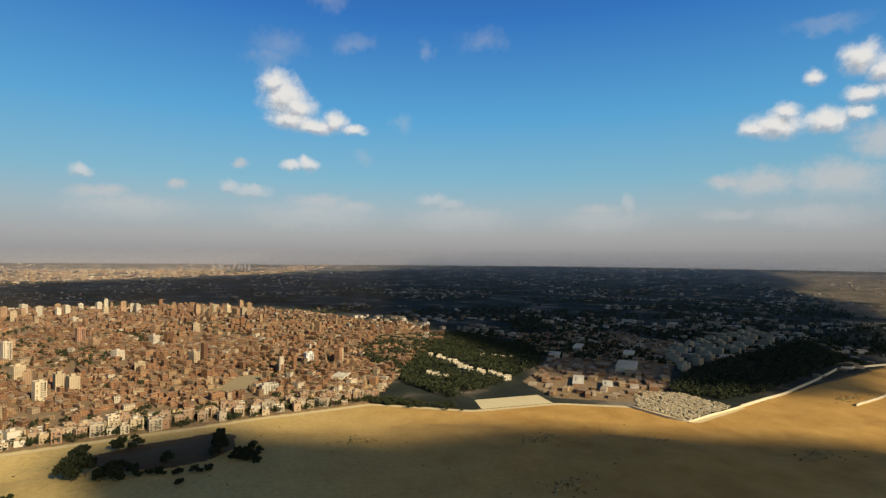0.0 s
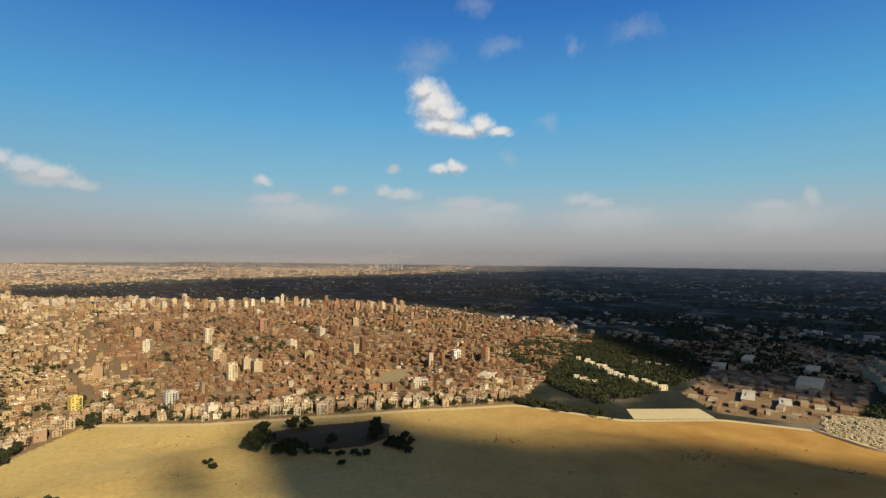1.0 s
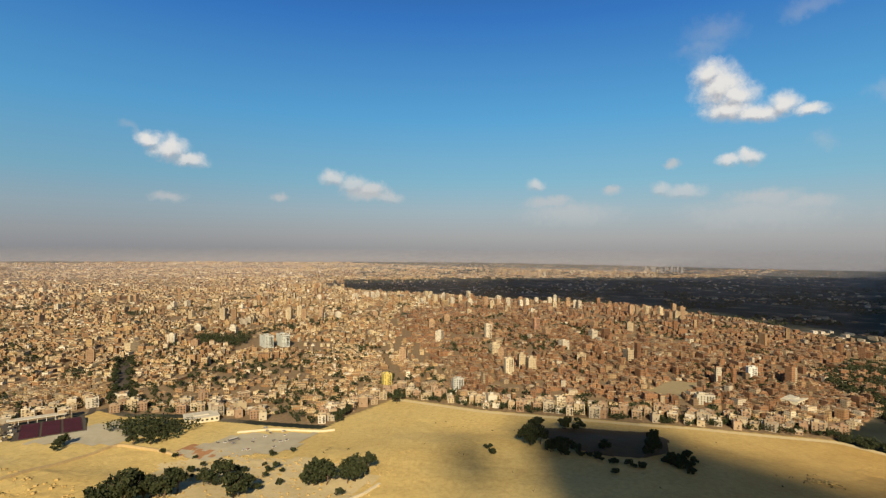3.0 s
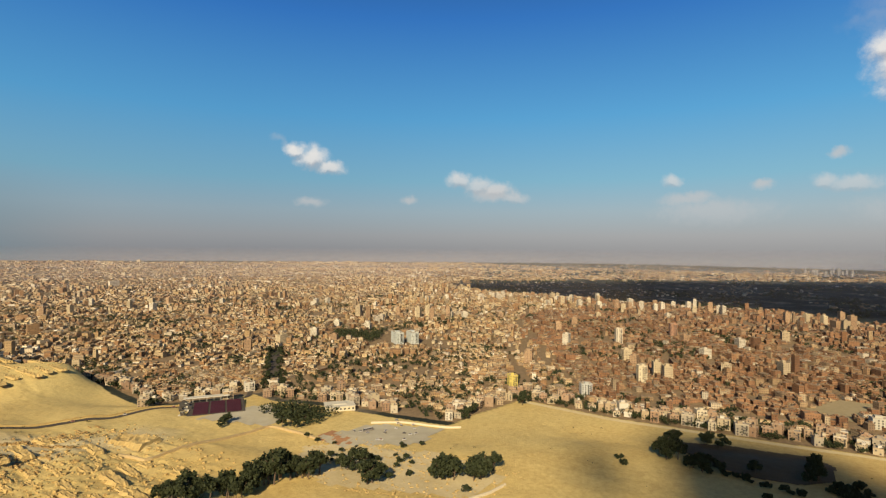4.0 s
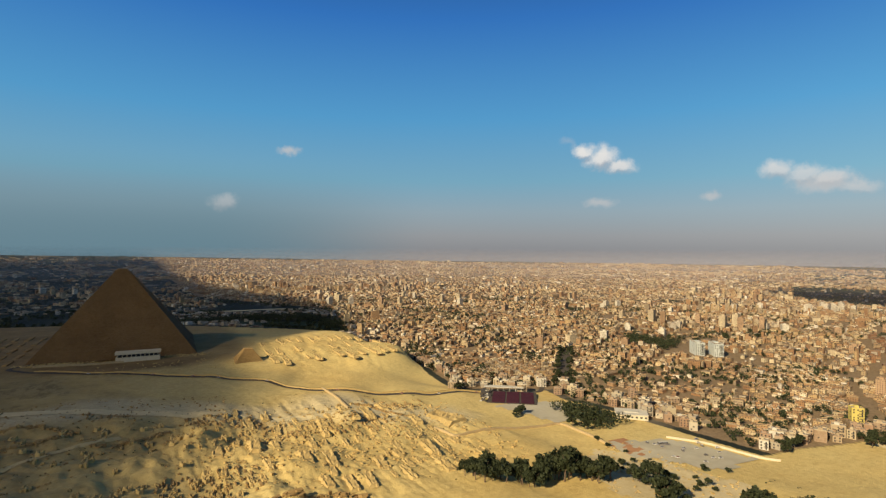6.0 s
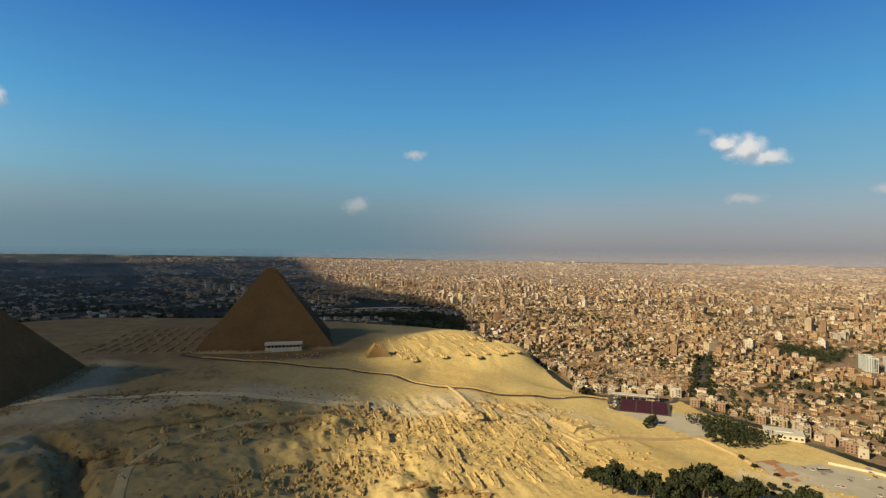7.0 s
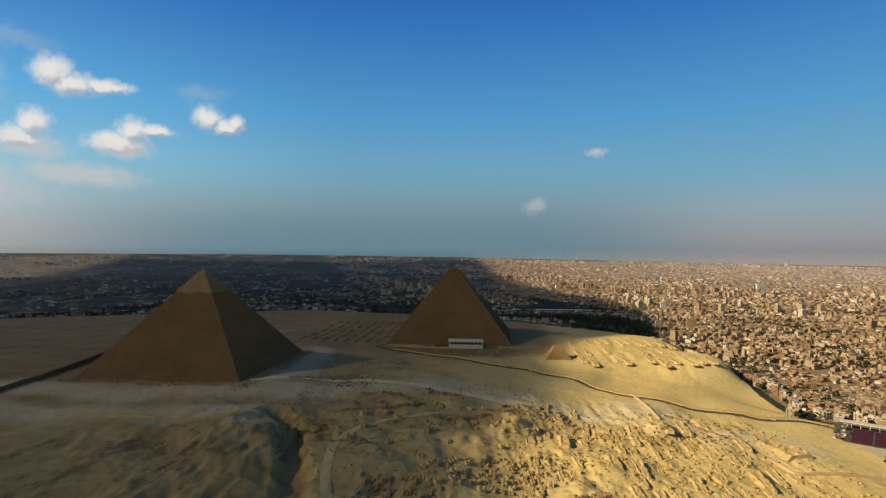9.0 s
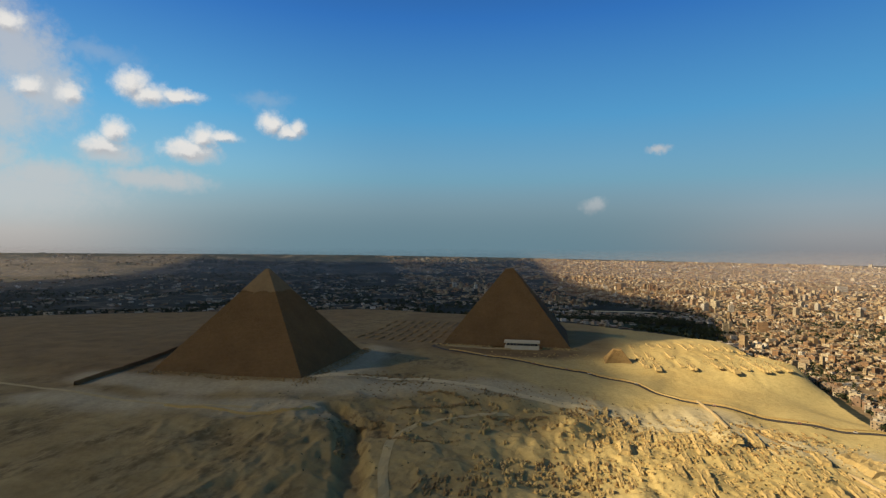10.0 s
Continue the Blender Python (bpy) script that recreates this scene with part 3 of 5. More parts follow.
def rubble(name, x0, y0, x1, y1, n, seed, size=(0.8, 2.6), label="loose tan limestone blocks and rubble", stone=None):
    rs = np.random.RandomState(seed)
    x, y = rs.uniform(x0, x1, n), rs.uniform(y0, y1, n)
    s = rs.uniform(*size, n)
    rows = np.stack([x, y, ground_height(x, y) - 0.4, s, s * rs.uniform(0.6, 1.4, n), s * rs.uniform(0.5, 1.0, n), rs.uniform(0, 3, n)], -1)
    v, f, uv = boxes(rows)
    return tagged(new(name, mesh_from(name, v, f, stone or SANDSTONE, uv)), label, "rubble", kind="stuff")


rubble("rubble", -530, 612, -285, 630, 420, 11, (0.6, 1.9), stone=CRUMBLED)
rubble("rubble", -302, 600, -282, 860, 420, 12, (0.6, 2.0), stone=CRUMBLED)
rubble("rubble", -200, 955, 60, 972, 300, 13)
rubble("rubble", 30, 430, 330, 640, 900, 14)
rubble("rubble", -220, 480, 60, 720, 700, 15, (0.5, 1.8), stone=CRUMBLED)
rubble("rubble", 330, 200, 450, 430, 900, 16, (0.5, 2.0))
rubble("rubble", 60, 420, 300, 640, 1400, 18, (0.5, 1.5))
rubble("rubble", -100, 860, 380, 930, 350, 17, (0.6, 2.0))
for i, (cx, cy, rx, ry) in enumerate(OUTCROPS):
    rubble("rubble", cx - rx, cy - ry, cx + rx, cy + ry, 70, 70 + i, (0.5, 2.2), "dark weathered stones breaking through the sand")


# ---- tombs ----
def tomb_mesh(w, d, h, seed, drift=1.75, stone=None):
    """A worn block tomb with sloping sides and a sunken, uneven top."""
    rs = random.Random(seed)
    bm = bmesh.new()
    nx, ny = 4, max(4, int(d / 4))
    grid = []
    for i in range(nx + 1):
        row = []
        for j in range(ny + 1):
            edge = i in (0, nx) or j in (0, ny)
            u, v = i / nx - 0.5, j / ny - 0.5
            row.append(bm.verts.new((u * w * 0.9 + rs.uniform(-0.09, 0.09) * w, v * d * 0.95 + rs.uniform(-0.6, 0.6), h * (rs.uniform(0.6, 1.1) if edge else rs.uniform(0.4, 0.95)))))
        grid.append(row)
    for i in range(nx):
        for j in range(ny):
            bm.faces.new((grid[i][j], grid[i + 1][j], grid[i + 1][j + 1], grid[i][j + 1]))
    rim = [grid[i][0] for i in range(nx)] + [grid[nx][j] for j in range(ny)] + [grid[i][ny] for i in range(nx, 0, -1)] + [grid[0][j] for j in range(ny, 0, -1)]
    foot = [bm.verts.new((q.co.x * (drift if q.co.x < 0 else 1.15), q.co.y * 1.12, -2.0)) for q in rim]
    for i in range(len(rim)):
        k = (i + 1) % len(rim)
        bm.faces.new((rim[k], rim[i], foot[i], foot[k]))
    bmesh.ops.recalc_face_normals(bm, faces=bm.faces)
    me = bpy.data.meshes.new("tomb")
    bm.to_mesh(me)
    bm.free()
    me.materials.append(stone or SANDSTONE)
    return me


def tombs(shapes, places, label, group, low=1.0):
    for i, (x, y, turn, s) in enumerate(places):
        ob = new("tomb", shapes[i % len(shapes)])
        ob.matrix_world = pose(x, y, on_ground(x, y), 0, 0, turn) @ Matrix.Diagonal((s, s, s * low, 1))
        tagged(ob, label, "tomb", group)


rs_t = random.Random(5)
big = [tomb_mesh(7, 58, 3.4, 1, 1.45), tomb_mesh(8, 50, 3.0, 2, 1.45), tomb_mesh(6, 40, 2.8, 3, 1.45), tomb_mesh(8, 64, 3.6, 4, 1.45)]
spots = []
for i in range(12):
    for j in range(3):
        x, y = 146 + i * 18 + rs_t.uniform(-3, 3), 878 + j * 66 + rs_t.uniform(-6, 6)
        if rs_t.random() < 0.82 and x < 352 - max(0, y - 930) * 0.1:
            spots.append((x, y, rs_t.uniform(-3, 3), rs_t.uniform(0.8, 1.05)))
tombs(big, spots, "long worn stone tomb half buried in sand", "tombs on the ridge", 0.6)
mid_ = [tomb_mesh(6, 34, 3.6, 11), tomb_mesh(8, 30, 4.2, 12), tomb_mesh(5, 22, 3.2, 13), tomb_mesh(9, 40, 4.6, 14), tomb_mesh(4, 15, 2.8, 15)]
spots = []
for i in range(16):
    for j in range(9):
        x, y = 15 + i * 17 + j * 6 + rs_t.uniform(-4, 4), 425 + j * 25 + rs_t.uniform(-5, 5)
        if rs_t.random() < 0.6 and x < 285 - (y - 425) * 0.1 and 395 < math.hypot(x, y):
            spots.append((x, y, rs_t.uniform(-6, 3), rs_t.uniform(0.6, 1.05)))
tombs(mid_, spots, "worn rock-cut tomb block with sand-filled top", "tombs in the quarry field", 0.55)
tiny = [tomb_mesh(3.2, 7, 2.0, 21), tomb_mesh(2.6, 5, 1.8, 22), tomb_mesh(4, 6, 2.2, 23)]
spots = [(rs_t.uniform(-60, 45), rs_t.uniform(400, 470), rs_t.uniform(-8, 8), rs_t.uniform(0.7, 1.3)) for _ in range(90)]
spots += [(rs_t.uniform(-150, 60), rs_t.uniform(480, 640), rs_t.uniform(-12, 12), rs_t.uniform(0.7, 1.6)) for _ in range(60)]
tombs(tiny, spots, "small crumbling stone tomb", "small tombs")


def low_walls():
    """Crumbled cell walls and grave blocks, too many to tell apart."""
    rs = np.random.RandomState(41)
    rows = []
    for x0, y0, x1, y1, n in ((-100, 372, -35, 408, 60), (-10, 428, 70, 480, 90), (15, 588, 90, 624, 90), (-80, 640, -30, 668, 40), (-230, 655, -150, 720, 60), (215, 618, 300, 655, 60), (60, 540, 230, 590, 150)):
        x, y = rs.uniform(x0, x1, n), rs.uniform(y0, y1, n)
        rows.append(np.stack([x, y, ground_height(x, y) - 0.6, rs.uniform(0.6, 1.6, n), rs.uniform(2.5, 8, n), rs.uniform(1.0, 2.2, n), rs.normal(0, 0.12, n)], -1))
    v, f, uv = boxes(np.concatenate(rows))
    v = v + rs.uniform(-0.35, 0.35, v.shape)
    tagged(new("low_walls", mesh_from("low_walls", v, f, CRUMBLED, uv)), "crumbled tan cell walls and grave blocks in sand", "ruins", kind="stuff")


low_walls()
wide_ = [tomb_mesh(24, 44, 4.0, 31)]
tombs(wide_, [(296, 572, 20, 1.0)], "large rectangular stone tomb base worn by sand", "great tomb")
west = [(-360 + i * 21, 1000 + j * 62, rs_t.uniform(-2, 2), 0.8) for i in range(8) for j in range(5)]
tombs([tomb_mesh(9, 52, 2.2, 7, 1.4, CRUMBLED), tomb_mesh(8, 44, 2.0, 8, 1.4, CRUMBLED)], west, "long worn stone tomb in the cemetery beside the pyramid", "tombs beside the pyramid")


# ---- roads, walls ----
def ribbon(name, line, wide, lift, mat, label, category, wall=0.0, kind="structure", step=6.0):
    """A strip along a line of places, draped on the ground; with wall, a low wall of that height."""
    pts = []
    for (x0, y0), (x1, y1) in zip(line, line[1:]):
        n = max(1, int(math.hypot(x1 - x0, y1 - y0) / step))
        pts += [(x0 + (x1 - x0) * i / n, y0 + (y1 - y0) * i / n) for i in range(n)]
    pts.append(line[-1])
    p = np.array(pts)
    if len(p) > 8:
        for _ in range(3 if not wall else 1):
            p[1:-1] = 0.25 * p[:-2] + 0.5 * p[1:-1] + 0.25 * p[2:]
    d = np.gradient(p, axis=0)
    d /= np.linalg.norm(d, axis=1)[:, None]
    nrm = np.stack([-d[:, 1], d[:, 0]], -1)
    verts, faces = [], []
    offs = (-0.5, 0.5) if wall else (-0.5, -0.17, 0.17, 0.5)
    if wall:
        for i, q in enumerate(p):
            z = on_ground(*q)
            top = z + wall * (0.85 + 0.3 * abs(math.sin(i * 1.7)) * (1 if wall < 2.5 else 0.2))
            for o in (-0.5, 0.5):
                a = q + nrm[i] * wide * o
                verts += [(a[0], a[1], z - 1.5), (a[0], a[1], top)]
        for i in range(len(p) - 1):
            a, b = 4 * i, 4 * i + 4
            faces += [(a, b, b + 1, a + 1), (a + 1, b + 1, b + 3, a + 3), (a + 3, b + 3, b + 2, a + 2)]
    else:
        for i, q in enumerate(p):
            for o in offs:
                a = q + nrm[i] * wide * o
                verts.append((a[0], a[1], on_ground(*a) + lift))
        k = len(offs)
        for i in range(len(p) - 1):
            for j in range(k - 1):
                faces.append((k * i + j, k * i + k + j, k * i + k + j + 1, k * i + j + 1))
        faces = [q[::-1] for q in faces]
    ob = new(name, mesh_from(name, verts, np.array(faces), mat))
    return tagged(ob, label, category, kind=kind)


ASPHALT = grainy("asphalt", (0.06, 0.047, 0.034), (0.10, 0.08, 0.058), 3)
TRACK = grainy("pale_track", (0.52, 0.405, 0.20), (0.66, 0.53, 0.29), 8)
SANDTRACK = grainy("sand_track", (0.40, 0.295, 0.125), (0.54, 0.41, 0.19), 9)
DUSTY = grainy("dusty_paving", (0.36, 0.305, 0.20), (0.47, 0.41, 0.285), 10)
PLASTER = grainy("pale_plaster", (0.50, 0.41, 0.26), (0.64, 0.55, 0.38), 4)
WALLSTONE = grainy("wall_stone", (0.34, 0.24, 0.11), (0.50, 0.37, 0.19), 3)

main_road = [(-150, 1010), (-205, 945), (-165, 911), (-59, 864), (29, 814), (109, 780), (167, 714), (250, 688), (326, 678), (380, 679), (430, 668), (496, 650), (540, 700)]
ribbon("road", main_road, 7.5, 0.4, ASPHALT, "dark asphalt road winding across the plateau", "road")
ribbon("road_wall", [(x - 2, y + 9) for x, y in main_road[2:11]], 0.7, 0, SANDSTONE, "low stone wall along the road", "wall", wall=1.6)
ribbon("track", [(-300, 640), (-169, 700), (-112, 682), (-46, 668), (22, 632), (107, 612), (190, 600), (250, 605)], 17, 0.5, TRACK, "pale worn causeway of packed sand", "track")
ribbon("track", [(-40, 580), (-85, 558), (-114, 530), (-132, 495), (-137, 461), (-128, 410), (-112, 363), (-104, 330)], 8, 0.4, SANDTRACK, "pale sand track curving over the plateau", "track")
ribbon("track", [(-760, 560), (-656, 545), (-520, 520), (-399, 512), (-300, 516)], 6, 0.25, SANDTRACK, "pale sand track on the plateau", "track")
ribbon("edge_road", [(500, -680), (476, -560), (555, -545), (612, -455), (628, -330), (712, -216), (694, 59), (684, 186), (697, 312)], 9, 0.3, TRACK, "pale dusty road between town and desert", "road")
ribbon("stone_wall", [(269, 547), (276, 515), (340, 515), (420, 512), (424, 470), (421, 436)], 2.2, 0, WALLSTONE, "rough stone wall across the sand", "wall", wall=2.8)
ribbon("white_wall", [(500, 425), (523, 393), (536, 335), (545, 325)], 0.6, 0, PLASTER, "white plastered boundary wall", "wall", wall=2.6)
ribbon("white_wall", [(372, 215), (395, 208), (417, 204)], 1.2, 0, PLASTER, "white plastered boundary wall", "wall", wall=2.6)
ribbon("cemetery_wall", [(563, -535), (500, -545), (480, -556), (490, -610), (501, -676)], 1.2, 0, PLASTER, "pale wall round the cemetery", "wall", wall=3.0)
ribbon("long_wall", [(501, -676), (512, -740), (518, -798), (550, -920), (594, -1060), (580, -1200), (590, -1300)], 1.6, 0, PLASTER, "long pale boundary wall beside the desert", "wall", wall=4.0)
ribbon("white_wall", [(437, -824), (449, -920), (455, -980)], 1.4, 0, PLASTER, "white plastered boundary wall", "wall", wall=3.5)
ribbon("dark_wall", [(184, 718), (188, 665), (190, 618)], 2.0, 0, WALLSTONE, "sloping stone wall beside the causeway", "wall", wall=3.0)
ribbon("cut_wall", [(-552, 544), (-560, 620), (-574, 700), (-590, 780)], 2.5, 0, LIMESTONE, "dark rock-cut wall beside the pyramid court", "wall", wall=6.0)
ribbon("low_wall", [(-399, 504), (-309, 497), (-247, 497), (-232, 512)], 2.0, 0, SANDSTONE, "low sand-worn wall on the plateau", "wall", wall=2.2)



def rock_ledge(line, high, seed):
    """A broken ledge of bedded rock: worn blocks lying close along a line."""
    rs = np.random.RandomState(seed)
    p = np.array(line, float)
    seg = np.diff(p, axis=0)
    run = np.linalg.norm(seg, axis=1)
    n = int(run.sum() / 1.3)
    k = rs.choice(len(seg), n, p=run / run.sum())
    u = rs.uniform(0, 1, (n, 1))
    q = p[k] + seg[k] * u + rs.normal(0, 1.7, (n, 2))
    turn = np.arctan2(seg[k, 1], seg[k, 0]) + rs.normal(0, 0.3, n)
    w = rs.uniform(1.2, 5.5, n)
    v, f, uv = boxes(np.stack([q[:, 0], q[:, 1], ground_height(q[:, 0], q[:, 1]) - 1.0, w, w * rs.uniform(0.4, 0.8, n), 1.0 + high * rs.uniform(0.25, 0.9, n), turn], -1))
    v = v + rs.uniform(-0.4, 0.4, v.shape)
    tagged(new("rock_ledge", mesh_from("rock_ledge", v, f, CRUMBLED, uv)), "broken brown rock ledges along the old quarry", "rock", kind="stuff")


for i, (line, high) in enumerate((([(-204, 512), (-180, 520), (-160, 524)], 3.0), ([(-160, 556), (-130, 572), (-95, 590), (-84, 604)], 2.6), ([(-140, 470), (-112, 466), (-96, 476)], 2.0),
                                  ([(-60, 560), (-28, 566), (0, 580)], 2.0), ([(205, 640), (228, 612), (246, 585)], 2.4), ([(-188, 480), (-182, 455), (-172, 430)], 3.0),
                                  ([(-80, 610), (-110, 630), (-150, 628)], 2.6), ([(60, 395), (100, 402), (135, 398)], 3.2), ([(-250, 660), (-215, 690), (-170, 705)], 2.2))):
    rock_ledge(line, high, 300 + i)


def patch(name, poly, mat, label, lift=0.5, step=8.0):
    """A flat stretch of other ground, draped on the land."""
    xs, ys = zip(*poly)
    gx, gy = np.arange(min(xs), max(xs) + step, step), np.arange(min(ys), max(ys) + step, step)
    X, Y = np.meshgrid(gx, gy, indexing="ij")
    Z = ground_height(X, Y) + lift
    i = np.arange(X.size).reshape(X.shape)
    q = np.stack([i[:-1, :-1], i[1:, :-1], i[1:, 1:], i[:-1, 1:]], -1)
    ok = inside(poly, (X[:-1, :-1] + X[1:, 1:]) / 2, (Y[:-1, :-1] + Y[1:, 1:]) / 2)
    return tagged(new(name, mesh_from(name, np.stack([X, Y, Z], -1).reshape(-1, 3), q[ok], mat)), label, "ground", kind="structure")


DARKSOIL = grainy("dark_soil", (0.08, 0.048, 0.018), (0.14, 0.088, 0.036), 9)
REDSOIL = grainy("red_rubble", (0.30, 0.14, 0.06), (0.42, 0.22, 0.10), 4)
COURT = grainy("pale_court", (0.52, 0.42, 0.22), (0.62, 0.52, 0.30), 12)
patch("parking_ground", [(425, 440), (500, 420), (530, 340), (545, 345), (470, 330), (420, 400)], DUSTY, "dusty grey parking ground")
patch("paved_ground", [(385, 610), (420, 520), (465, 510), (480, 590), (440, 600)], DUSTY, "grey paved forecourt beside the arena")
patch("dug_ground", [(421, 436), (450, 445), (445, 395), (425, 400)], REDSOIL, "heap of red-brown rubble ground")
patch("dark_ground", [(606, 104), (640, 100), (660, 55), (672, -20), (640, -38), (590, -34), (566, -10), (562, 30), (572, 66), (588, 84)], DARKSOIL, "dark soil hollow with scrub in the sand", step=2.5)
patch("sports_court", [(675, -357), (662, -455), (618, -450), (632, -345)], COURT, "pale levelled court of packed earth", step=1.2)
patch("bare_lot", [(835, -60), (968, -124), (960, -60), (860, -10)], grainy("bare_lot", (0.26, 0.2, 0.1), (0.36, 0.28, 0.15), 8), "bare sandy lot between houses", 0.6)


# ---- see-through shells imitating haze over the far plain ----
def haze_veil(radius, cover):
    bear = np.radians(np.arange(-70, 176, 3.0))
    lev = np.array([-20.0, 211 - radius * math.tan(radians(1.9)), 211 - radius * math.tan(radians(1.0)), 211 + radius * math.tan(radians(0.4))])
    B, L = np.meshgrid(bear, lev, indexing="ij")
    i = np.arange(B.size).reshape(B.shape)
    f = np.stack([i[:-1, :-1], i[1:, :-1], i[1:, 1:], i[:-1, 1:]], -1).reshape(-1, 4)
    m = bpy.data.materials.new("haze_tint")
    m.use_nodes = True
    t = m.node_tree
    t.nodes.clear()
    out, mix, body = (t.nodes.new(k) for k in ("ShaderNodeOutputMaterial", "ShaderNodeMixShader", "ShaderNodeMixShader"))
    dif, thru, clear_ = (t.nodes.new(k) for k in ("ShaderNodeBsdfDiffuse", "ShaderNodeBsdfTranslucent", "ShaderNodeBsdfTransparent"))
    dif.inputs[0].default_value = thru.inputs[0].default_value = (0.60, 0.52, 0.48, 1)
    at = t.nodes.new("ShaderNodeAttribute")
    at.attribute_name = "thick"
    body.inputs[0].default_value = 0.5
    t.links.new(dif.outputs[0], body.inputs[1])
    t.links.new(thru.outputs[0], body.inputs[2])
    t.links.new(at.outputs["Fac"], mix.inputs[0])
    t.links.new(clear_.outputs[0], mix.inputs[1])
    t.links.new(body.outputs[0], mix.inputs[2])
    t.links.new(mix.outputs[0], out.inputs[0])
    me = mesh_from("haze_shell", np.stack([radius * np.sin(B), radius * np.cos(B), L], -1).reshape(-1, 3), f, m, smooth_shade=True)
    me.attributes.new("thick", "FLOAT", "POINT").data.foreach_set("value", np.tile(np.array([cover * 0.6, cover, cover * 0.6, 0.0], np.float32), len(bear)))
    tagged(new("haze_shell", me), "thin pinkish shells imitating haze over the far plain", "haze", kind="structure")


# cover grows outwards: the added shells tint the distance as haze would
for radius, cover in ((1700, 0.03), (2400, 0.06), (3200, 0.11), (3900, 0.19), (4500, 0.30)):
    haze_veil(radius, cover)

LAWN = grainy("dark_lawn", (0.022, 0.035, 0.014), (0.045, 0.06, 0.025), 20)
patch("park_lawn", polar((-4, 1430), (-4, 1640), (6, 1660), (14, 1640), (16, 1480), (10, 1400)), LAWN, "dark green lawn of the park below the plateau", 0.6, 16)
patch("rough_ground", [(330, 330), (372, 220), (432, 210), (450, 300), (430, 400), (400, 430), (350, 400)], grainy("stony_ground", (0.44, 0.33, 0.15), (0.60, 0.48, 0.27), 3), "pale stony ground strewn with rubble", 0.3, 6)
ribbon("park_road", polar((-3, 1960), (4, 1990), (10, 1990), (16, 1900)), 34, 1.5, COURT, "pale road running past the park", "road")


# ---- town ----
BRICKS = [(0.0, (0.205, 0.087, 0.038)), (0.16, (0.274, 0.133, 0.065)), (0.32, (0.152, 0.065, 0.032)), (0.46, (0.304, 0.182, 0.095)), (0.58, (0.228, 0.103, 0.047)),
          (0.72, (0.334, 0.236, 0.133)), (0.82, (0.182, 0.125, 0.080)), (0.90, (0.410, 0.327, 0.213)), (0.965, (0.517, 0.464, 0.365))]
PLASTERS = [(0.0, (0.440, 0.303, 0.149)), (0.17, (0.319, 0.171, 0.077)), (0.32, (0.517, 0.396, 0.226)), (0.46, (0.231, 0.127, 0.064)), (0.58, (0.572, 0.473, 0.303)),
            (0.70, (0.363, 0.220, 0.110)), (0.80, (0.330, 0.259, 0.171)), (0.90, (0.682, 0.583, 0.418)), (0.955, (0.792, 0.726, 0.594))]


def town_material(name, stops):
    k = Mat(name, 0.9, 0.15)
    rnd = k.island()
    wall = k.ramp(rnd, stops, "CONSTANT")
    wall = k.mix(0.25, wall, k.ramp(k.noise(3.5, 6, 0.7), [(0.3, (0.13, 0.08, 0.045)), (0.7, (0.46, 0.34, 0.21))]))
    wall = k.mix(0.85, wall, k.ramp(k.noise(70, 4, 0.6), [(0.32, (0.56, 0.50, 0.45)), (0.68, (1.16, 1.12, 1.04))]), "MULTIPLY")
    s = k.node("ShaderNodeSeparateXYZ")
    k.put(k.node("ShaderNodeUVMap").outputs[0], s.inputs[0])
    fu = k.math("FRACT", k.math("DIVIDE", k.math("ADD", s.outputs[0], k.math("MULTIPLY", rnd, 3.0)), 2.9))
    fv = k.math("FRACT", k.math("DIVIDE", s.outputs[1], 3.1))
    w1 = k.math("MULTIPLY", k.math("GREATER_THAN", fu, 0.38), k.math("LESS_THAN", fu, 0.74))
    w2 = k.math("MULTIPLY", k.math("GREATER_THAN", fv, 0.33), k.math("LESS_THAN", fv, 0.78))
    win = k.math("MULTIPLY", k.math("MULTIPLY", w1, w2), k.math("GREATER_THAN", s.outputs[1], 0.0))
    # dusty, littered roofs
    roof = k.ramp(k.noise(2.2, 5, 0.75), [(0.34, (0.10, 0.07, 0.045)), (0.5, (0.27, 0.20, 0.12)), (0.66, (0.46, 0.36, 0.23))])
    wall = k.mix(k.math("MULTIPLY", k.math("LESS_THAN", s.outputs[1], -1.0), 0.6), wall, roof)
    return k.colour(k.mix(win, wall, (0.035, 0.03, 0.028)))


BRICK_WALL, PLASTER_WALL = town_material("brick_blocks", BRICKS), town_material("plaster_blocks", PLASTERS)
VILLAGE_WALL = town_material("village_blocks", [(0.0, (0.34, 0.24, 0.15)), (0.25, (0.50, 0.43, 0.32)), (0.5, (0.24, 0.16, 0.10)), (0.7, (0.62, 0.57, 0.48)), (0.9, (0.74, 0.71, 0.64))])
STREET = [(545, 655), (600, 722), (660, 795), (760, 910)]
KEEP_CLEAR = [[(533, 665), (650, 805), (750, 920), (775, 900), (672, 785), (560, 645)], ([(835, -60), (968, -124), (960, -60), (860, -10)]), GROVES[3], [(940, 700), (1060, 700), (1060, 860), (940, 860)]]


def is_brick(x, y):
    b = np.degrees(np.arctan2(x, y)) + 9 * waves(x, y, 400, 61, 2)
    return (b > 68) & (np.hypot(x, y) > 790 + 120 * waves(x, y, 120, 63, 2)) & (np.hypot(x, y) < 2600)


def near_edge(x, y):
    return from_line(DESERT, x, y)


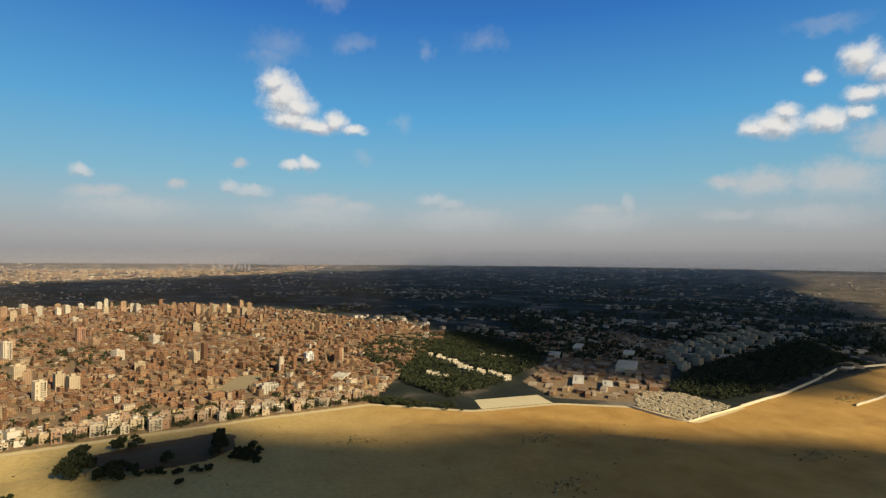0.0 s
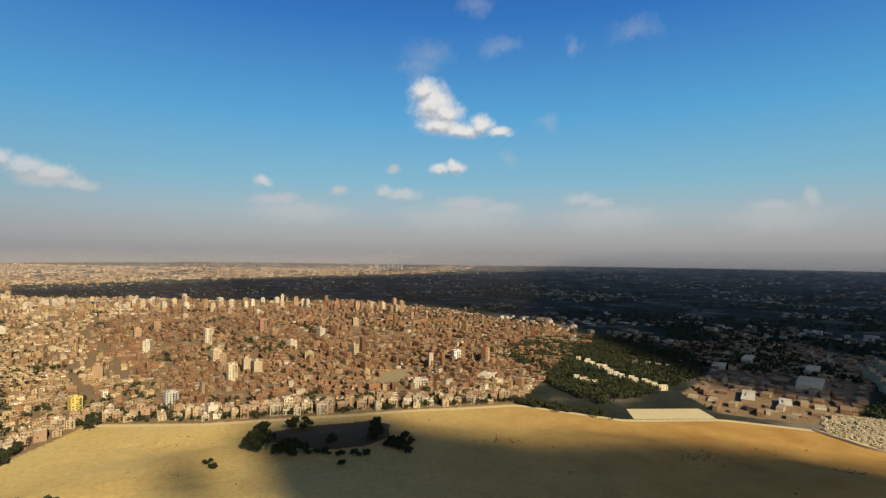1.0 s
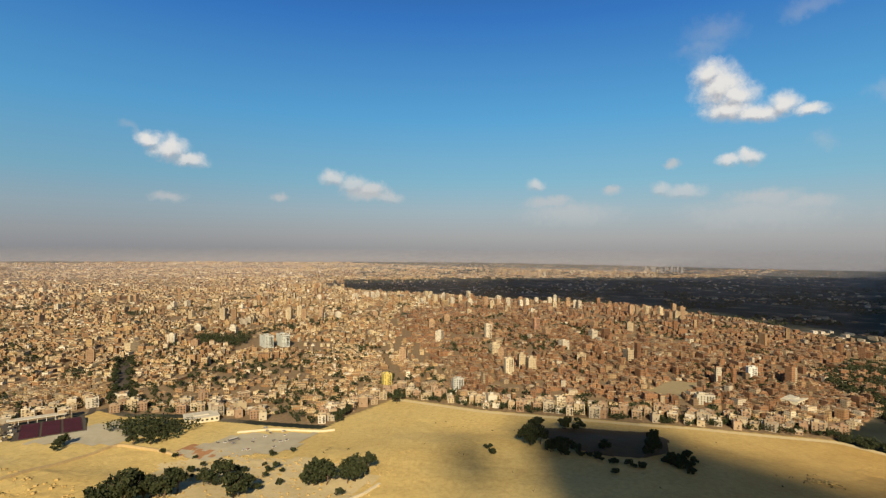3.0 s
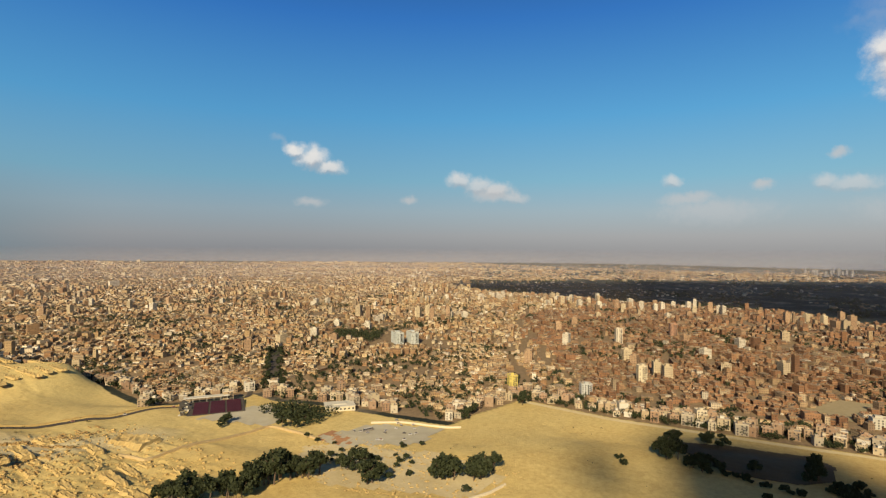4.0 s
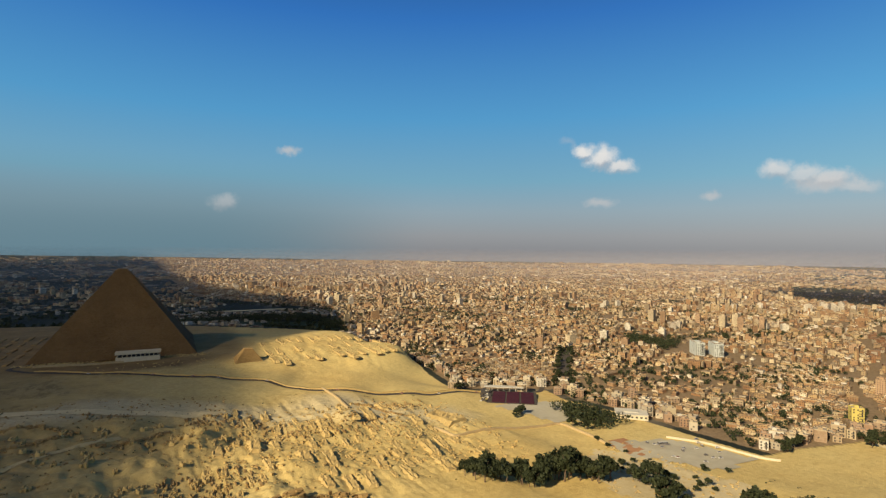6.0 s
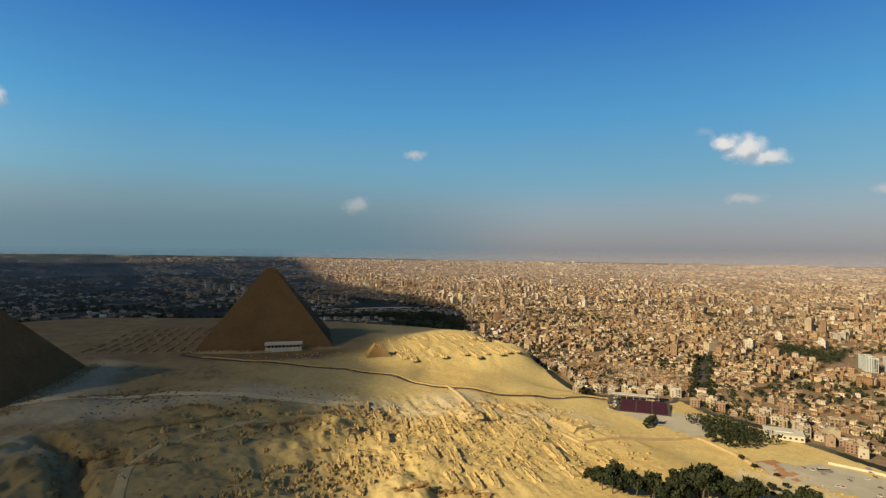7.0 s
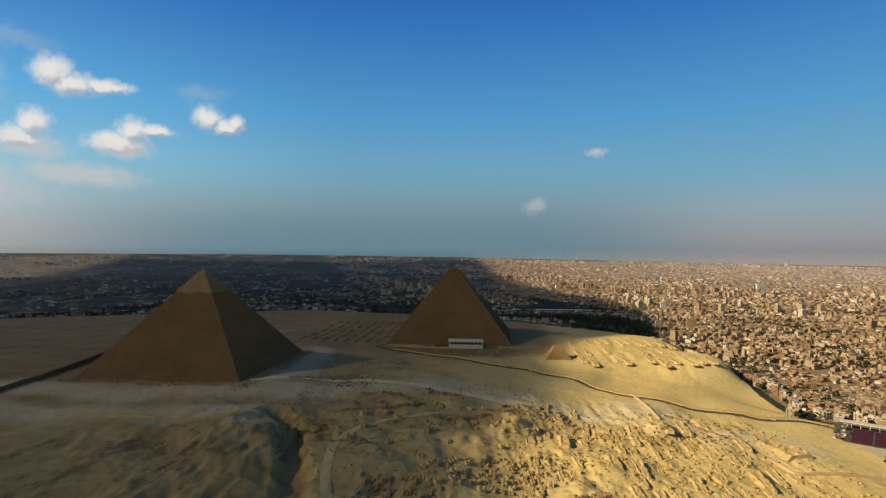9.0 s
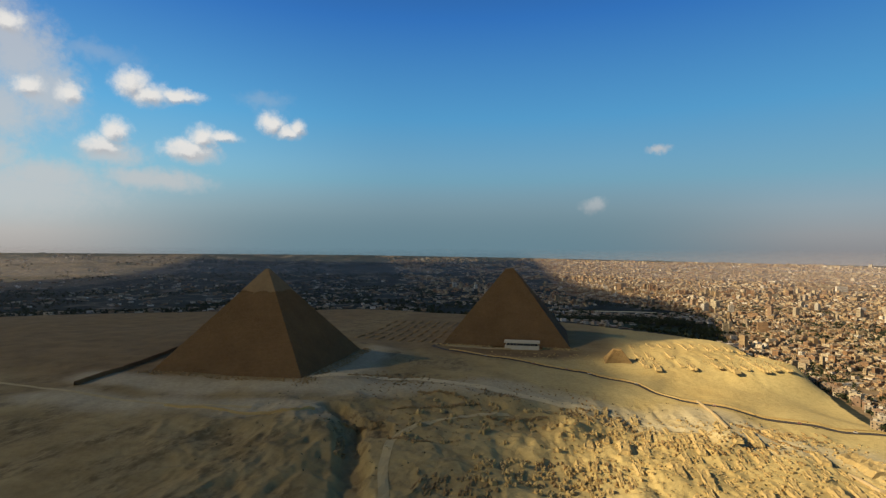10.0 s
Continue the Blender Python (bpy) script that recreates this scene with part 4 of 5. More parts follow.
def scatter_town():
    rs = np.random.RandomState(3)
    sets = {True: [], False: []}
    for pitch, r0, r1, gap in ((10.4, 0, 1250, 0.10), (12.2, 1250, 2300, 0.12), (17.0, 2300, 3300, 0.2), (21.0, 3300, 4930, 0.3)):
        n = int(r1 / pitch) + 1
        gx, gy = np.meshgrid(np.arange(-n, n + 1) * pitch, np.arange(-n, n + 1) * pitch, indexing="ij")
        gx, gy = gx.ravel(), gy.ravel()
        tilt = radians(24)
        # lanes between the blocks, a wider street now and then
        lane = (np.mod(gx, 47) < 5.5) | (np.mod(gy, 68) < 6.5) | (np.mod(gx + 0.2 * gy, 260) < 14) | (np.mod(gy, 330) < 14)
        x, y = gx * math.cos(tilt) - gy * math.sin(tilt), gx * math.sin(tilt) + gy * math.cos(tilt)
        x, y = x + 45 * waves(x, y, 210, 21, 3), y + 45 * waves(x, y, 210, 27, 3)
        x, y = x + rs.uniform(-0.34, 0.34, len(x)) * pitch, y + rs.uniform(-0.34, 0.34, len(x)) * pitch
        r = np.hypot(x, y)
        keep = (r >= r0) & (r < r1) & (inside(TOWN, x, y) | inside(FAR_TOWN, x, y) | inside(SHADY_TOWN, x, y)) & ~(lane & (r < 2300))
        edge = near_edge(x, y)
        keep &= edge > 34
        for poly in KEEP_CLEAR:
            keep &= ~inside(poly, x, y)
        brick = is_brick(x, y)
        low_town = (np.degrees(np.arctan2(x, y)) < 64) & (r < 1150 + 160 * waves(x, y, 170, 67, 2))
        open_ = waves(x, y, 130, 51, 3) > np.where(brick, 0.40, np.where(low_town, 0.10, 0.20))
        loose = inside(SHADY_TOWN, x, y) & (waves(x, y, 210, 57, 3) < 0.05)
        keep &= ~(open_ & (rs.uniform(0, 1, len(x)) < 0.72)) & (rs.uniform(0, 1, len(x)) < 1 - gap) & ~(loose & (rs.uniform(0, 1, len(x)) < 0.85))
        x, y, r, brick, low_town = x[keep], y[keep], r[keep], brick[keep], low_town[keep]
        m = len(x)
        up = smooth(1400, 2200, r) * (1 - smooth(3200, 4000, r))
        quarter = waves(x, y, 420, 55, 3)
        h = rs.choice([2.6, 4.0, 6.0, 8.5, 12.0], m, p=[0.22, 0.28, 0.26, 0.17, 0.07]) * (1 + 0.2 * up) * (1 + 0.5 * np.clip(quarter, -0.6, 0.8)) + rs.uniform(-0.8, 0.8, m)
        h = np.where(low_town, 2.4 + 0.55 * (h - 2), np.maximum(h, 2.2))
        tower = rs.uniform(0, 1, m) < 0.004 + 0.10 * up * np.clip(3.0 * quarter, 0, 1)
        h = np.where(tower & ~low_town, h + rs.uniform(9, 24, m), h)
        h = np.where(r > 3300, h * 0.8, h)
        w, d = pitch * np.exp(rs.normal(-0.22, 0.32, m)), pitch * np.exp(rs.normal(-0.22, 0.32, m))
        slab = (rs.uniform(0, 1, m) < 0.05) & (r > 900)
        w = np.where(slab, w * rs.uniform(1.6, 2.8, m), w)
        turn = tilt + 0.7 * waves(x, y, 260, 33, 2) + rs.normal(0, 0.13, m)
        z = ground_height(x, y) - 1.5
        rows = [np.stack([x, y, z, w, d, h + 1.5, turn], -1)]
        c, s = np.cos(turn), np.sin(turn)
        # stair heads, parapets and lean-to rooms on the roofs
        masks = [brick]
        for share, size in ((0.7, 1.0), (0.45, 0.7)):
            hut = (rs.uniform(0, 1, m) < share) & ((size == 1.0) | (r < 1600))
            ox, oy = rs.uniform(-0.28, 0.28, m) * w, rs.uniform(-0.28, 0.28, m) * d
            rows.append(np.stack([x + ox * c - oy * s, y + ox * s + oy * c, z + h + 1.4, size * w * rs.uniform(0.18, 0.42, m), size * d * rs.uniform(0.2, 0.45, m), size * rs.uniform(1.0, 3.0, m), turn], -1)[hut])
            masks.append(brick[hut])
        for share in (0.5, 0.3):
            wing = (rs.uniform(0, 1, m) < share) & (r < 2300)
            ox, oy = 0.5 * w * rs.choice([-1, 1], m), rs.uniform(-0.45, 0.45, m) * d
            rows.append(np.stack([x + ox * c - oy * s, y + ox * s + oy * c, z, w * rs.uniform(0.3, 0.7, m), d * rs.uniform(0.4, 0.8, m), 1.5 + h * rs.uniform(0.3, 0.85, m), turn], -1)[wing])
            masks.append(brick[wing])
        par = (r < 1150) & (rs.uniform(0, 1, m) < 0.6)
        for side in (-1, 1):
            oy = side * (d / 2 - 0.15)
            rows.append(np.stack([x - oy * s, y + oy * c, z + h + 1.3, w, np.full(m, 0.3), np.full(m, 0.9), turn], -1)[par])
            ox = side * (w / 2 - 0.15)
            rows.append(np.stack([x + ox * c, y + ox * s, z + h + 1.3, np.full(m, 0.3), d - 0.6, np.full(m, 0.9), turn], -1)[par])
            masks += [brick[par], brick[par]]
        for q, k in zip(rows, masks):
            sets[True].append(q[k])
            sets[False].append(q[~k])
    for brick, mat, name, label in ((True, BRICK_WALL, "brick_quarter", "crowded red-brown brick blocks of flats with flat roofs"),
                                    (False, PLASTER_WALL, "plaster_quarter", "crowded tan and cream plaster houses with flat roofs")):
        v, f, uv = boxes(np.concatenate(sets[brick]))
        tagged(new(name, mesh_from(name, v, f, mat, uv)), label, "houses", kind="stuff")


scatter_town()


def scatter_country():
    """Villages and sheds strewn over the far plain."""
    rs = np.random.RandomState(19)
    n = 15000
    r = np.exp(rs.uniform(np.log(1100), np.log(4900), n))
    b = np.radians(rs.uniform(-55, 160, n))
    x, y = r * np.sin(b), r * np.cos(b)
    keep = ~inside(DESERT, x, y) & ~inside(TOWN, x, y) & ~inside(FAR_TOWN, x, y) & (waves(x, y, 260, 71, 3) > 0.02) & ~inside(SHADY_TOWN, x, y)
    for g in GROVES:
        keep &= ~inside(g, x, y)
    x, y, r = x[keep], y[keep], r[keep]
    m = len(x)
    w, d = rs.uniform(6, 15, m) * (1 + r / 6000), rs.uniform(6, 12, m)
    rows = np.stack([x, y, ground_height(x, y) - 1, w, d, rs.choice([3, 4, 6, 9], m) * 0.9 + 1, 0.4 + rs.normal(0, 0.2, m)], -1)
    v, f, uv = boxes(rows)
    tagged(new("country_houses", mesh_from("country_houses", v, f, VILLAGE_WALL, uv)), "scattered pale village houses on the far plain", "houses", kind="stuff")


scatter_country()


def park_houses():
    """Pale villas and club houses round the park."""
    rs = np.random.RandomState(37)
    n = 130
    x, y = np.array(polar(*zip(rs.uniform(-4, 15, n), rs.uniform(1790, 1940, n)))).T
    rows = np.stack([x, y, ground_height(x, y) - 1, rs.uniform(6, 24, n), rs.uniform(6, 12, n), rs.uniform(4, 9, n), rs.normal(0.3, 0.3, n)], -1)
    v, f, uv = boxes(rows)
    tagged(new("park_houses", mesh_from("park_houses", v, f, VILLAGE_WALL, uv)), "pale villas and club houses along the park road", "houses", kind="stuff")


park_houses()


def works():
    """Workshops, yards and low houses between the groves and the blocks of flats."""
    rs = np.random.RandomState(29)
    gx, gy = np.meshgrid(np.arange(560, 1200, 16.0), np.arange(-1010, -460, 16.0), indexing="ij")
    x, y = gx.ravel() + rs.uniform(-8, 8, gx.size), gy.ravel() + rs.uniform(-8, 8, gx.size)
    keep = inside(WORKS, x, y) & (rs.uniform(0, 1, len(x)) < 0.62)
    for hx, hy, reach in ((745, -705, 40), (840, -800, 26), (950, -760, 30), (900, -660, 22), (700, -560, 32), (660, -585, 24), (710, -800, 16)):
        keep &= np.hypot(x - hx, y - hy) > reach
    x, y = x[keep], y[keep]
    m = len(x)
    rows = np.stack([x, y, ground_height(x, y) - 1, rs.uniform(6, 24, m), rs.uniform(5, 13, m), rs.choice([1.6, 2.5, 3, 4, 6], m) + 1.0, -0.75 + rs.normal(0, 0.12, m)], -1)
    half = rs.uniform(0, 1, m) < 0.6
    for sel, mat, name, label in ((half, BRICK_WALL, "brick_workshops", "low brick workshops and sheds beside the groves"), (~half, PLASTER_WALL, "pale_workshops", "low pale workshops and sheds beside the groves")):
        v, f, uv = boxes(rows[sel])
        tagged(new(name, mesh_from(name, v, f, mat, uv)), label, "houses", kind="stuff")


works()


# ---- houses along the edge of the desert, one by one ----
def tinted(name, stops):
    k = Mat(name, 0.9, 0.15)
    c = k.ramp(k.object_random(), stops, "CONSTANT")
    n = k.noise(2.5, 7, 0.7)
    k.bump(n, 0.4, 0.2)
    return k.colour(k.mix(0.35, c, k.ramp(n, [(0.3, (0.16, 0.11, 0.07)), (0.7, (0.5, 0.4, 0.27))])))


HOUSE_PLASTER = tinted("house_plaster", [(0.0, (0.46, 0.36, 0.21)), (0.2, (0.36, 0.255, 0.14)), (0.4, (0.54, 0.45, 0.30)), (0.58, (0.27, 0.165, 0.09)), (0.74, (0.64, 0.57, 0.44)), (0.86, (0.33, 0.28, 0.20))])
HOUSE_BRICK = tinted("house_brick", [(0.0, (0.27, 0.14, 0.072)), (0.4, (0.31, 0.18, 0.10)), (0.7, (0.36, 0.24, 0.14))])
ROOF_TOP = grainy("roof_screed", (0.30, 0.24, 0.17), (0.46, 0.38, 0.28), 2.5)
_g = Mat("window_glass", 0.15, 0.5)
GLASS = _g.colour((0.03, 0.032, 0.035))
SHUTTER = grainy("window_shutter", (0.10, 0.07, 0.045), (0.16, 0.11, 0.07), 1.0)
IRON = grainy("railing_iron", (0.04, 0.035, 0.03), (0.08, 0.07, 0.06), 0.5, 0.6)


def box(bm, x, y, z, w, d, h):
    """A block centred at x, y that stands on z."""
    bmesh.ops.create_cube(bm, size=1, matrix=Matrix.Translation((x, y, z + h / 2)) @ Matrix.Diagonal((w, d, h, 1)))


def window_mesh():
    """A framed window in one piece, its pane set back."""
    bm = bmesh.new()
    box(bm, 0, 0, -0.08, 1.5, 0.2, 1.66)
    front = min(bm.faces, key=lambda f: f.calc_center_median().y)
    bmesh.ops.inset_region(bm, faces=[front], thickness=0.12, depth=-0.08)
    me = bpy.data.meshes.new("window")
    for f in bm.faces:
        f.material_index = 0 if f == front else 1
    bm.to_mesh(me)
    bm.free()
    me.materials.append(GLASS)
    me.materials.append(SHUTTER)
    return me


WINDOW = window_mesh()


def house(w, d, floors, wall_mat, seed, label, balcony=False, hut=True, category="house"):
    rs = random.Random(seed)
    h = floors * 3.1 + 0.4
    t = thing("house", 0, 0, 0, 0, label, category)
    bm = bmesh.new()
    box(bm, 0, 0, -2.5, w, d, h + 2.5)
    bmesh.ops.bevel(bm, geom=[e for e in bm.edges if abs(e.verts[0].co.z - e.verts[1].co.z) > 1], offset=0.12, segments=1, affect="EDGES")
    part("wall", bm, wall_mat, t)
    bm = bmesh.new()
    for x, y, a, b in ((0, -d / 2 + 0.12, w, 0.25), (0, d / 2 - 0.12, w, 0.25), (-w / 2 + 0.12, 0, 0.25, d - 0.5), (w / 2 - 0.12, 0, 0.25, d - 0.5)):
        box(bm, x, y, h + 0.004, a, b, 0.95)
    part("parapet", bm, wall_mat, t)
    bm = bmesh.new()
    box(bm, 0, 0, h - 0.1, w - 0.52, d - 0.52, 0.16)
    part("roof", bm, ROOF_TOP, t)
    if hut:
        bm = bmesh.new()
        box(bm, rs.uniform(-0.2, 0.2) * w, rs.uniform(-0.2, 0.2) * d, h + 0.05, w * 0.34, d * 0.38, 2.6)
        part("stair_head", bm, wall_mat, t)
        bm = bmesh.new()
        box(bm, 0.36 * w * rs.choice((-1, 1)), 0.36 * d * rs.choice((-1, 1)), h + 0.07, 1.3, 1.3, 1.4)
        part("water_tank", bm, SHUTTER, t)
    for fl in range(floors):
        n = max(1, int(w / 3.6))
        for i in range(n):
            if rs.random() < 0.85:
                ob = new("window", WINDOW)
                ob.parent = t
                ob.matrix_local = pose(-w / 2 + (i + 0.5) * w / n, -d / 2 - 0.03, 1.0 + fl * 3.1)
        if n > 1 and rs.random() < 0.6:
            ob = new("window", WINDOW)
            ob.parent = t
            ob.matrix_local = pose(-w / 2 - 0.03, rs.uniform(-0.25, 0.25) * d, 1.0 + fl * 3.1, 0, 0, -90)
    if balcony:
        for fl in range(1, floors):
            bm = bmesh.new()
            box(bm, w * 0.22, -d / 2 - 0.6, fl * 3.1 + 0.1, w * 0.36, 1.2, 0.15)
            slab = part("balcony", bm, wall_mat, t)
            bm = bmesh.new()
            box(bm, w * 0.22, -d / 2 - 1.14, fl * 3.1 + 0.254, w * 0.36, 0.1, 0.85)
            part("railing", bm, IRON, slab, "dark iron railing")
    return t


PLAIN = "flat-roofed plaster house with dark windows on the town's edge"
RAW = "unplastered brick house with a flat roof on the town's edge"
HOUSES = [
    house(12, 11, 3, HOUSE_PLASTER, 1, PLAIN, True), house(9, 10, 2, HOUSE_PLASTER, 2, PLAIN), house(14, 12, 4, HOUSE_PLASTER, 3, PLAIN, True),
    house(11, 9, 3, HOUSE_BRICK, 4, RAW), house(8, 9, 1, HOUSE_PLASTER, 5, PLAIN, hut=False), house(10, 10, 4, HOUSE_BRICK, 6, RAW, True),
    house(16, 9, 2, HOUSE_PLASTER, 7, PLAIN), house(9, 9, 3, HOUSE_PLASTER, 8, PLAIN, True),
]


def edge_houses():
    rs = random.Random(31)
    spots = []
    line = [(560, -430), (640, -318), (728, -205), (709, 59), (700, 186), (716, 322), (612, 350), (556, 350)]
    line2 = [(548, 424), (545, 508), (520, 600), (535, 655), (400, 720), (408, 800), (406, 930)]
    for poly, n in ((line, 1100), (line2, 380)):
        for _ in range(n):
            i = rs.randrange(len(poly) - 1)
            (x0, y0), (x1, y1) = poly[i], poly[i + 1]
            u = rs.random()
            x, y = x0 + (x1 - x0) * u, y0 + (y1 - y0) * u
            k = math.hypot(x, y)
            out = rs.uniform(3, 40)
            a = math.atan2(x, y)
            x, y = x + math.sin(a) * out, y + math.cos(a) * out
            X, Y = np.array([x]), np.array([y])
            if not inside(TOWN, X, Y)[0] or any(math.hypot(x - p, y - q) < 11.5 for p, q, *_ in spots) or from_line(DESERT, X, Y)[0] < 9:
                continue
            if any(inside(g, X, Y)[0] for g in GROVES):
                continue
            spots.append((x, y, math.degrees(-a) + rs.choice([0, 0, 90]) + rs.uniform(-20, 20)))
    for i, (x, y, turn) in enumerate(spots[:250]):
        m = pose(x, y, on_ground(x, y), 0, 0, turn)
        p = HOUSES[rs.choice([0, 1, 1, 2, 3, 3, 4, 5, 6, 7])]
        tagged(copy_thing(p, m), group="houses along the desert edge")


edge_houses()

# blocks that stand out
FLATS_WALL = tinted("flats_wall", [(0.0, (0.34, 0.27, 0.17)), (0.4, (0.42, 0.34, 0.22)), (0.75, (0.28, 0.215, 0.135))])
flats = house(20, 12, 4, FLATS_WALL, 41, "tan plastered block of flats in a row", True, category="apartment block")
rs_f = random.Random(9)
for j in range(5):
    for i in range(9):
        u, v = i / 8, j / 4
        x = 705 + u * 130 + v * 130 + rs_f.uniform(-4, 4)
        y = -800 - u * 440 - v * 95 + rs_f.uniform(-4, 4)
        if rs_f.random() < 0.9:
            tagged(copy_thing(flats, pose(x, y, on_ground(x, y), 0, 0, 17 + rs_f.choice([0, 90]))), group="blocks of flats beside the grove")
LANDMARKS = [
    (752, 357, 13, 12, 7, (0.60, 0.46, 0.12), "yellow-painted block of flats with rows of windows"), (985, 760, 18, 40, 8, (0.50, 0.50, 0.43), "long white slab block of flats"),
    (1010, 735, 18, 40, 8, (0.50, 0.50, 0.43), "long white slab block of flats"), (775, 250, 16, 12, 6, (0.44, 0.42, 0.36), "grey concrete block of flats"),
    (735, 92, 12, 11, 5, (0.55, 0.45, 0.30), "cream block of flats beside the road"), (905, 200, 14, 13, 9, (0.58, 0.47, 0.30), "tall cream tower block above brick houses"),
    (830, -95, 24, 14, 4, (0.45, 0.40, 0.30), "long concrete block with open floors"), (1030, -190, 14, 14, 6, (0.66, 0.62, 0.54), "white block of flats in trees"),
    (1260, 330, 14, 14, 11, (0.58, 0.48, 0.34), "tall cream tower block"), (1420, 240, 16, 14, 11, (0.36, 0.2, 0.12), "tall brick tower block"),
]
for x, y, w, d, floors, tone, label in LANDMARKS:
    wall = grainy("painted_wall", tuple(c * 0.85 for c in tone), tone, 3)
    b = house(w, d, floors, wall, int(x), label, True, category="apartment block")
    b.matrix_world = pose(x, y, on_ground(x, y), 0, 0, math.degrees(-math.atan2(x, y)) + 18)
for i, proto in enumerate(HOUSES + [flats]):
    x, y = polar((28 + 3.7 * i, 800 + 4 * i))[0] if i < 8 else (700, -795)
    proto.matrix_world = pose(x, y, on_ground(x, y), 0, 0, -30)


def tower_block(x, y, w, d, h, turn, mat, label):
    t = thing("tower_block", x, y, on_ground(x, y), turn, label, "apartment block", "tower blocks over the town")
    v, f, uv = boxes([(0, 0, -2, w, d, h + 2, 0)])
    ob = new("wall", mesh_from("wall", v, f, mat, uv))
    ob.parent = t
    bm = bmesh.new()
    for px, py, a, b in ((0, -d / 2 + 0.2, w, 0.4), (0, d / 2 - 0.2, w, 0.4), (-w / 2 + 0.2, 0, 0.4, d - 0.8), (w / 2 - 0.2, 0, 0.4, d - 0.8)):
        box(bm, px, py, h + 0.01, a, b, 1.1)
    part("parapet", bm, mat, t)
    bm = bmesh.new()
    box(bm, w * 0.1, 0, h + 0.02, w * 0.35, d * 0.4, 3.4)
    part("stair_head", bm, mat, t)


def plain_tower(name, stops):
    return town_material(name, stops)


CREAM_TOWER = plain_tower("cream_tower", [(0.0, (0.46, 0.37, 0.23)), (0.5, (0.53, 0.44, 0.29)), (1.0, (0.40, 0.31, 0.19))])
WHITE_TOWER = plain_tower("white_tower", [(0.0, (0.54, 0.49, 0.39)), (0.5, (0.62, 0.57, 0.46)), (1.0, (0.48, 0.43, 0.34))])
BROWN_TOWER = plain_tower("brown_tower", [(0.0, (0.33, 0.19, 0.10)), (0.5, (0.38, 0.25, 0.15)), (1.0, (0.28, 0.16, 0.09))])
rs_b = random.Random(88)
for b0, b1, r0, r1, count, mats in ((61, 66, 2350, 2520, 9, (WHITE_TOWER,)), (67, 74, 2050, 2400, 14, (CREAM_TOWER, CREAM_TOWER, WHITE_TOWER)), (75, 86, 2000, 2300, 16, (CREAM_TOWER, WHITE_TOWER, BROWN_TOWER)),
                                    (88, 95, 1800, 2000, 7, (BROWN_TOWER, CREAM_TOWER)), (48, 58, 1650, 1900, 10, (CREAM_TOWER, BROWN_TOWER)), (30, 60, 1200, 2400, 26, (CREAM_TOWER, WHITE_TOWER, BROWN_TOWER)),
                                    (62, 100, 950, 1900, 22, (CREAM_TOWER, BROWN_TOWER, WHITE_TOWER)), (14, 34, 2000, 2500, 16, (WHITE_TOWER, BROWN_TOWER, CREAM_TOWER))):
    for _ in range(count):
        x, y = polar((rs_b.uniform(b0, b1), rs_b.uniform(r0, r1)))[0]
        m = rs_b.choice(mats)
        tower_block(x, y, rs_b.uniform(13, 22), rs_b.uniform(12, 17), rs_b.uniform(22, 38) * (0.7 if r0 < 1500 else 1), rs_b.uniform(0, 50), m,
                    {CREAM_TOWER: "cream plastered tower block with rows of windows", WHITE_TOWER: "white tower block standing above the houses", BROWN_TOWER: "brown brick tower block with rows of windows"}[m])


def hall(x, y, turn, w, d, h, mat, label, ridge=0.0):
    t = thing("hall", x, y, on_ground(x, y), turn, label, "hall")
    bm = bmesh.new()
    box(bm, 0, 0, -1, w, d, h + 1)
    part("wall", bm, mat, t)
    bm = bmesh.new()
    if ridge:
        n = max(2, int(w / 12))
        for i in range(n):
            x0, x1 = -w / 2 + i * w / n, -w / 2 + (i + 1) * w / n
            vs = [bm.verts.new(q) for q in ((x0, -d / 2, h), (x1, -d / 2, h), ((x0 + x1) / 2, -d / 2, h + ridge), (x0, d / 2, h), (x1, d / 2, h), ((x0 + x1) / 2, d / 2, h + ridge))]
            for q in ((0, 1, 2), (5, 4, 3), (1, 4, 5, 2), (3, 0, 2, 5)):
                bm.faces.new([vs[k] for k in q])
    else:
        box(bm, 0, 0, h + 0.01, w + 1.2, d + 1.2, 0.6)
        box(bm, 0, 0, h + 0.62, w * 0.45, d * 0.4, 1.2)
    part("roof", bm, ROOF_WHITE, t)
    bm = bmesh.new()
    for i in range(max(3, int(w / 5))):
        box(bm, -w / 2 + (i + 0.5) * w / max(3, int(w / 5)), -d / 2 - 0.03, h * 0.35, 2.6, 0.14, h * 0.35)
    part("window_band", bm, GLASS, t)
    return t


ROOF_WHITE = grainy("white_roofing", (0.44, 0.39, 0.29), (0.60, 0.54, 0.42), 5)
hall(524, 500, -40, 38, 26, 6, PLASTER, "low white visitor hall with a flat roof and skylight")
hall(745, -705, -48, 62, 34, 9, PLASTER, "large pale warehouse with a wide roof", 3)
hall(840, -800, -48, 40, 20, 8, PLASTER, "pale warehouse with a ridged roof", 2.5)
hall(950, -760, -48, 46, 18, 7, PLASTER, "pale warehouse with a ridged roof", 2.5)
hall(900, -660, -40, 30, 22, 7, PLASTER, "pale workshop with a flat roof")
hall(700, -560, -40, 60, 16, 5, HOUSE_BRICK, "long low brick shed with a pale roof")
hall(660, -585, -40, 40, 14, 5, HOUSE_BRICK, "long low brick shed with a pale roof")
hall(880, -215, -35, 34, 22, 6, PLASTER, "low pale hall with a white roof")
hall(800, -200, -35, 26, 16, 5, PLASTER, "low pale hall with a white roof")

